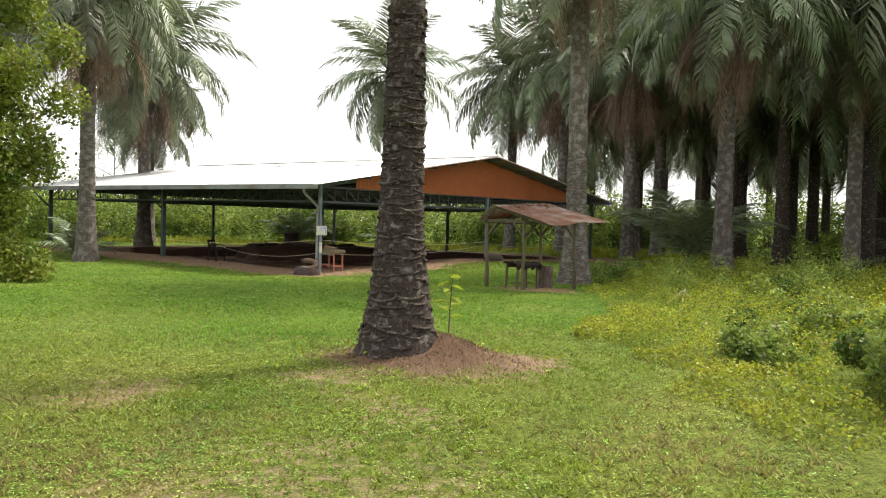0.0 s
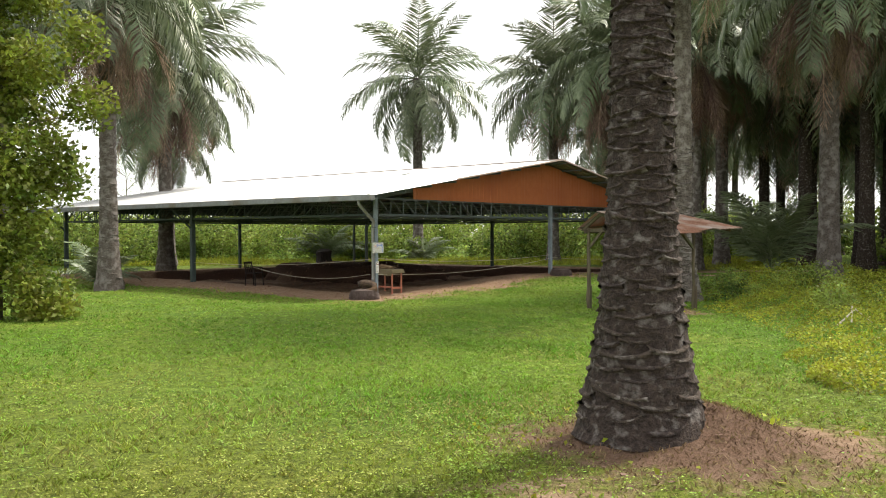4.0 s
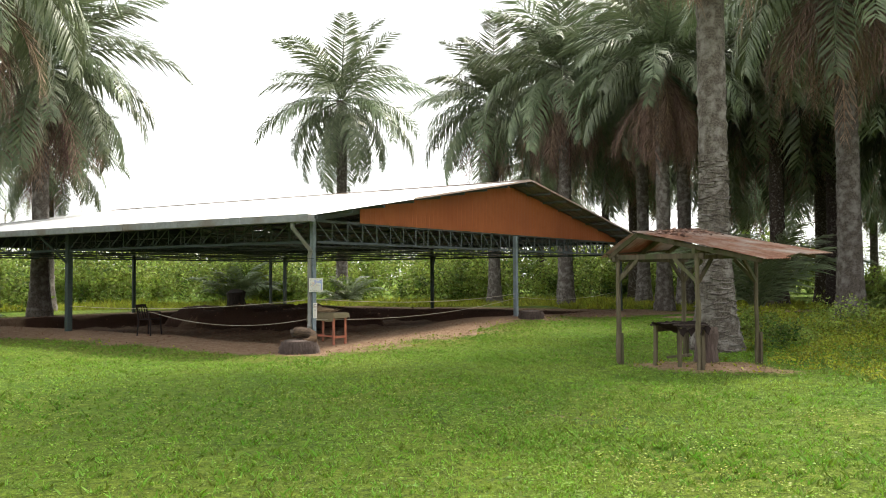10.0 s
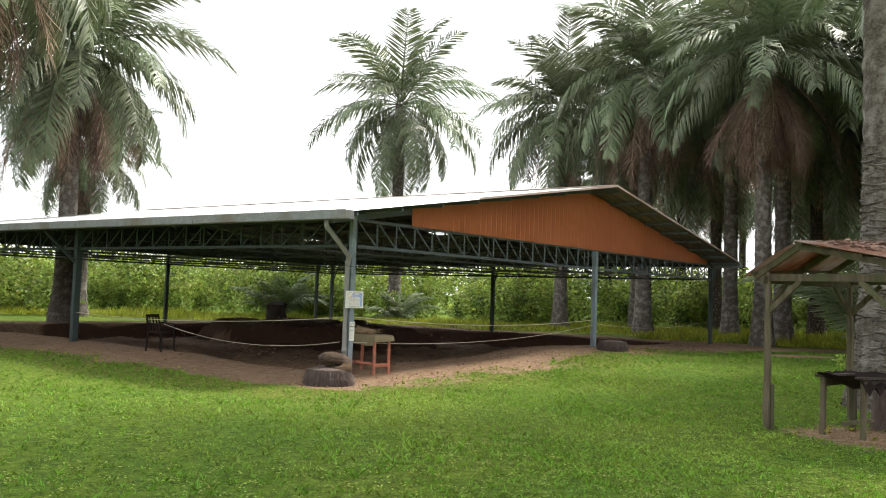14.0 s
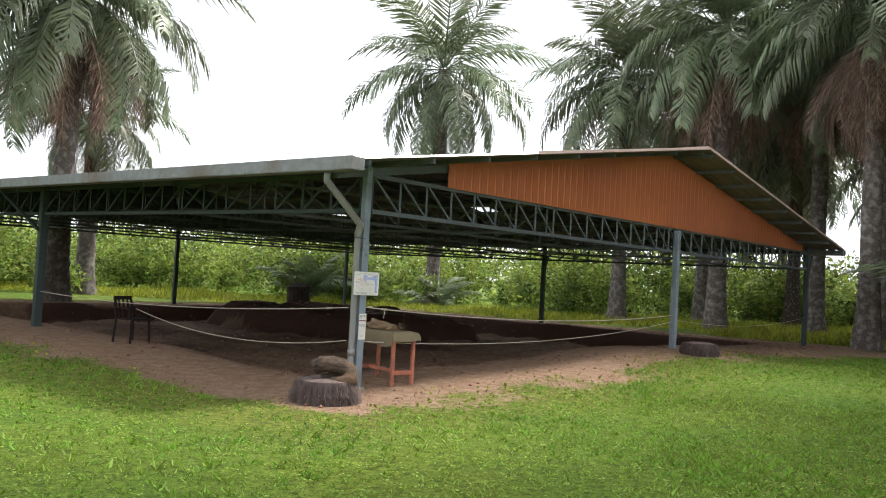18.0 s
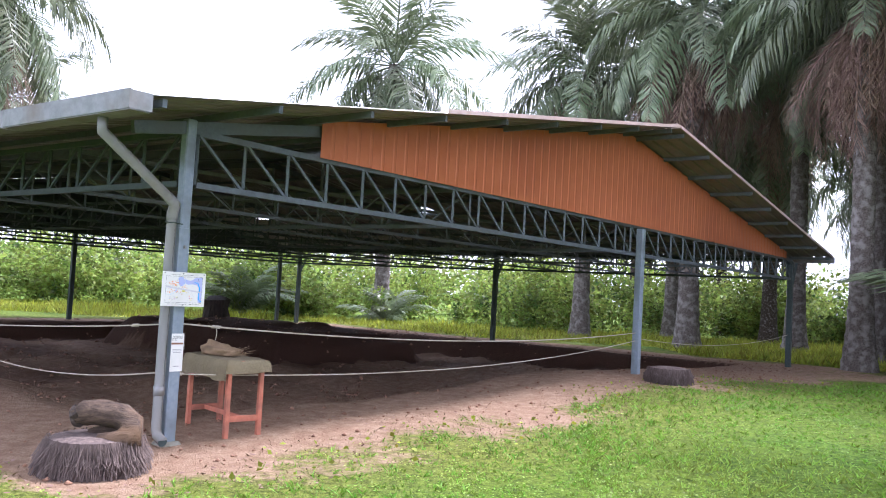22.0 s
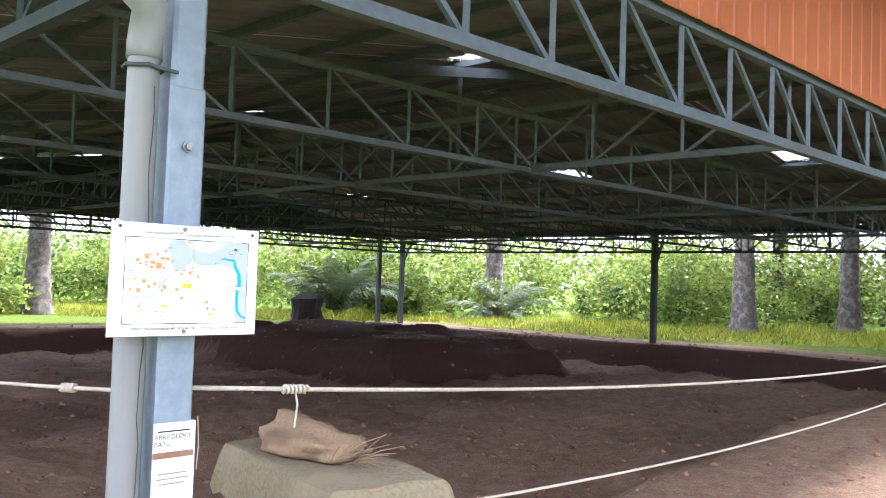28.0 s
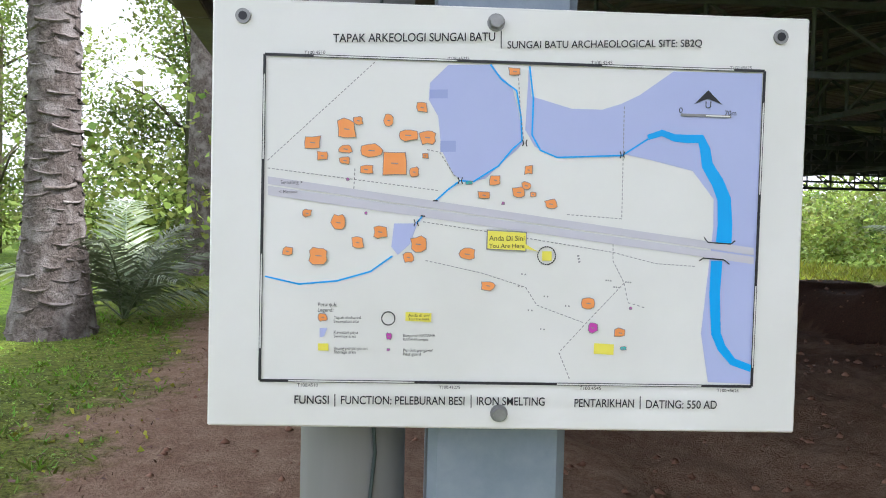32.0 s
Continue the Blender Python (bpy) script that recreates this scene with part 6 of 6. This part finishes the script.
    tw = thing("twig_bundle", rz @ Vector((-0.16, 0.0, H + 0.01)), "loose bundle of dry twigs on canvas", "twigs")
    rng = random.Random(9)
    for i in range(26):
        a = Vector((rng.uniform(-0.05, 0.05), rng.uniform(-0.06, 0.06), 0.008 + rng.random() * 0.02))
        th = rng.uniform(-0.9, 1.6)
        b = a + Vector((math.cos(th) * rng.uniform(0.08, 0.2), math.sin(th) * rng.uniform(0.08, 0.2), rng.uniform(-0.005, 0.09)))
        part("twig", tube([a, (a + b) / 2 + Vector((0, 0, 0.01)), b], 0.0018, 5), M_BURLAP, tw)


build_side_table()

# ---- ropes ----


def rope(name, pts, sag, label, r=0.007, knots=(), ends=False):
    t = thing(name, pts[0], label, "rope", "barrier ropes")
    p0 = Vector(pts[0])
    line = []
    for p, q in zip(pts, pts[1:]):
        p, q = Vector(p), Vector(q)
        for i in range(25):
            k = i / 24
            line.append(p.lerp(q, k) - p0 - Vector((0, 0, sag * 4 * k * (1 - k))))
    part("line", tube(line, r, 8), M_ROPE, t, smooth=True)
    for k in knots:
        c = line[int(k * (len(line) - 1))]
        d = (line[min(len(line) - 1, int(k * (len(line) - 1)) + 1)] - c).normalized()
        s = d.orthogonal().normalized()
        o = d.cross(s)
        coil = [c + d * (-0.05 + 0.10 * i / 40) + (s * math.cos(i * 0.95) + o * math.sin(i * 0.95)) * 0.012 for i in range(41)]
        part("knot", tube(coil, 0.0065, 6), M_ROPE, t, smooth=True)
        if ends:
            part("loose_end", tube([c, c + Vector((0.012, 0, -0.05)), c + Vector((0.004, 0, -0.13))], 0.004, 6), M_ROPE, t)
    return t


A3, G2, L1 = P(0, 0), P(9.25, -0.09), P(0, BAY_V)
f3 = N_FRONT.to_3d()
rope("rope", [A3 + f3 * 0.0 + Vector((U.x, U.y, 0)) * 0.07 + Vector((0, 0, 1.675)), G2 + Vector((0, 0, 1.60))], 0.16, "cream rope strung between the steel posts", 0.008, (0.047,), True)
rope("rope", [A3 + Vector((U.x, U.y, 0)) * 0.07 + Vector((0, 0, 1.19)), G2 + Vector((0, 0, 1.46))], 0.2, "low cream rope strung between the steel posts", 0.007, (0.04,))
rope("rope", [A3 + Vector((-0.18, 0.06, 1.655)), L1 + Vector((0, 0, 1.40))], 0.14, "cream rope strung along the open side", 0.007, (0.05,))
CHAIR = Vector((-8.9, 30.6))
rope("rope", [A3 + Vector((-0.18, 0.06, 1.19)), Vector((CHAIR.x + 0.05, CHAIR.y, gz(*CHAIR) + 0.62))], 0.24, "slack cream rope tied to a plastic chair", 0.007)
rope("rope", [G2 + Vector((0, 0, 1.5)), P(18, 0, 1.55)], 0.2, "thin rope strung between dark posts", 0.005)

# ---- plastic chair ----


def build_chair():
    g = gz(*CHAIR)
    t = thing("plastic_chair", (CHAIR.x, CHAIR.y, g), "dark brown moulded plastic chair on bare earth", "chair", rz=65)
    for x in (-0.2, 0.2):
        for y in (-0.19, 0.21):
            part("leg", bar((x * 1.12, y * 1.12, -0.02), (x, y, 0.42), 0.04, 0.035), M_PLASTIC, t)
    part("seat", box((0.44, 0.44, 0.03), Matrix.Translation((0, 0.01, 0.43)), 0.01), M_PLASTIC, t)
    for x in (-0.2, 0.2):
        part("back_post", bar((x, 0.20, 0.42), (x * 0.9, 0.30, 0.80), 0.04, 0.03), M_PLASTIC, t)
        part("armrest", bar((x * 1.15, -0.16, 0.62), (x * 1.1, 0.25, 0.64), 0.045, 0.03), M_PLASTIC, t)
        part("arm_post", bar((x * 1.1, -0.16, 0.42), (x * 1.15, -0.16, 0.62), 0.035, 0.03), M_PLASTIC, t)
    part("top_rail", bar((-0.2, 0.305, 0.80), (0.2, 0.305, 0.80), 0.03, 0.07), M_PLASTIC, t)
    for x in (-0.1, 0.0, 0.1):
        part("back_slat", bar((x, 0.21, 0.45), (x, 0.30, 0.78), 0.035, 0.015), M_PLASTIC, t)


build_chair()

# ---- palm stumps, dug-up blocks ----


def stump(x, y, r, h, seed, label, chunk=False):
    rng = random.Random(seed)
    g = gz(x, y)
    t = thing("palm_stump", (x, y, g), label, "stump")
    part("core", tube([(0, 0, -0.05), (0, 0, h * 0.5), (0, 0, h * 0.92), (0, 0, h)], [r * 1.02, r * 0.9, r * 0.8, r * 0.55], 20, True, 0.04, rng), M_STUMP, t)
    verts, faces = [], []
    for i in range(1100):
        th = rng.uniform(0, 6.283)
        z1, z0 = h * rng.uniform(0.4, 0.97), rng.uniform(-0.03, 0.14)
        r1, r0 = r * rng.uniform(0.80, 0.93), r * rng.uniform(0.96, 1.12)
        w = rng.uniform(0.0025, 0.005)
        s = len(verts)
        c, d = math.cos(th), math.sin(th)
        th2 = th + rng.uniform(-0.16, 0.16)
        c2, d2 = math.cos(th2), math.sin(th2)
        lift = w * 1.2
        verts += [(c * r1 - d * w, d * r1 + c * w, z1), (c * r1 + d * w, d * r1 - c * w, z1), (c2 * r0 + d2 * w, d2 * r0 - c2 * w, z0), (c2 * r0 - d2 * w, d2 * r0 + c2 * w, z0), (c * (r1 + lift), d * (r1 + lift), z1), (c2 * (r0 + lift), d2 * (r0 + lift), z0)]
        faces += [(s, s + 4, s + 5, s + 3), (s + 4, s + 1, s + 2, s + 5)]
    o = new("root_fringe", mesh_np("root_fringe", verts, faces, M_STUMP))
    o.parent = t
    tagged(o, "fringe of hanging fibrous roots")
    if chunk:
        k = thing("wood_block", (x + 0.12, y + 0.0, g + h - 0.03), "curled block of weathered wood on a stump", "wood")
        bm = tube([(-0.27, -0.06, 0.16), (-0.20, -0.04, 0.20), (-0.08, 0.02, 0.20), (0.06, 0.03, 0.175), (0.17, 0.0, 0.12), (0.19, -0.06, 0.03), (0.10, -0.12, 0.0), (-0.04, -0.13, 0.0)], [0.075, 0.095, 0.105, 0.105, 0.105, 0.10, 0.085, 0.06], 16, True, 0.17, rng)
        part("body", bm, M_WOODBLOCK, k, smooth=True)
        # dark wood cap paints the shade in the log's hollow end
        part("broken_end", tube([(-0.292, -0.064, 0.152), (-0.262, -0.058, 0.165), (-0.235, -0.05, 0.18)], [0.062, 0.086, 0.088], 12, True, 0.2, rng), M_DARKWOOD, k, "dark cap for the shaded hollow of the broken end")
        part("foot", tube([(-0.2, 0.06, 0.0), (0.0, 0.09, 0.03), (0.16, 0.06, 0.0)], [0.05, 0.085, 0.06], 10, True, 0.12, rng), M_WOODBLOCK, k)


stump(-4.42, 26.0, 0.42, 0.30, 3, "grey palm stump with hanging root fringe", True)
stump(2.2, 32.9, 0.38, 0.26, 4, "low dark palm stump beside a steel post")


def build_pillar():
    x, y = -9.1, 45.75
    g = gz(x, y)
    t = thing("earth_pillar", (x, y, g - 0.10), "dark stump of earth left standing in the dig", "earth block")
    rng = random.Random(8)
    part("body", tube([(0, 0, -0.2), (0, 0, 0.1), (0.02, 0, 0.45), (0.0, 0.02, 0.72), (0, 0, 0.80)], [0.52, 0.45, 0.40, 0.42, 0.30], 12, True, 0.12, rng), M_DARKWOOD, t)


build_pillar()


def build_sticks():
    rng = random.Random(15)
    for i, (x, y, L, th) in enumerate(((5.6, 17.8, 0.9, 0.4), (6.1, 18.3, 0.6, 1.1))):
        g = gz(x, y)
        t = thing("fallen_stick", (x, y, g), "pale dry fallen stick lying on the ground", "stick", "fallen sticks")
        part("stem", tube([(0, 0, 0.02), (math.cos(th) * L * 0.5, math.sin(th) * L * 0.5, 0.06 + (0.25 if i < 2 else 0)), (math.cos(th) * L, math.sin(th) * L, 0.03)], [0.018, 0.015, 0.008], 6), M_ROPE, t)


build_sticks()
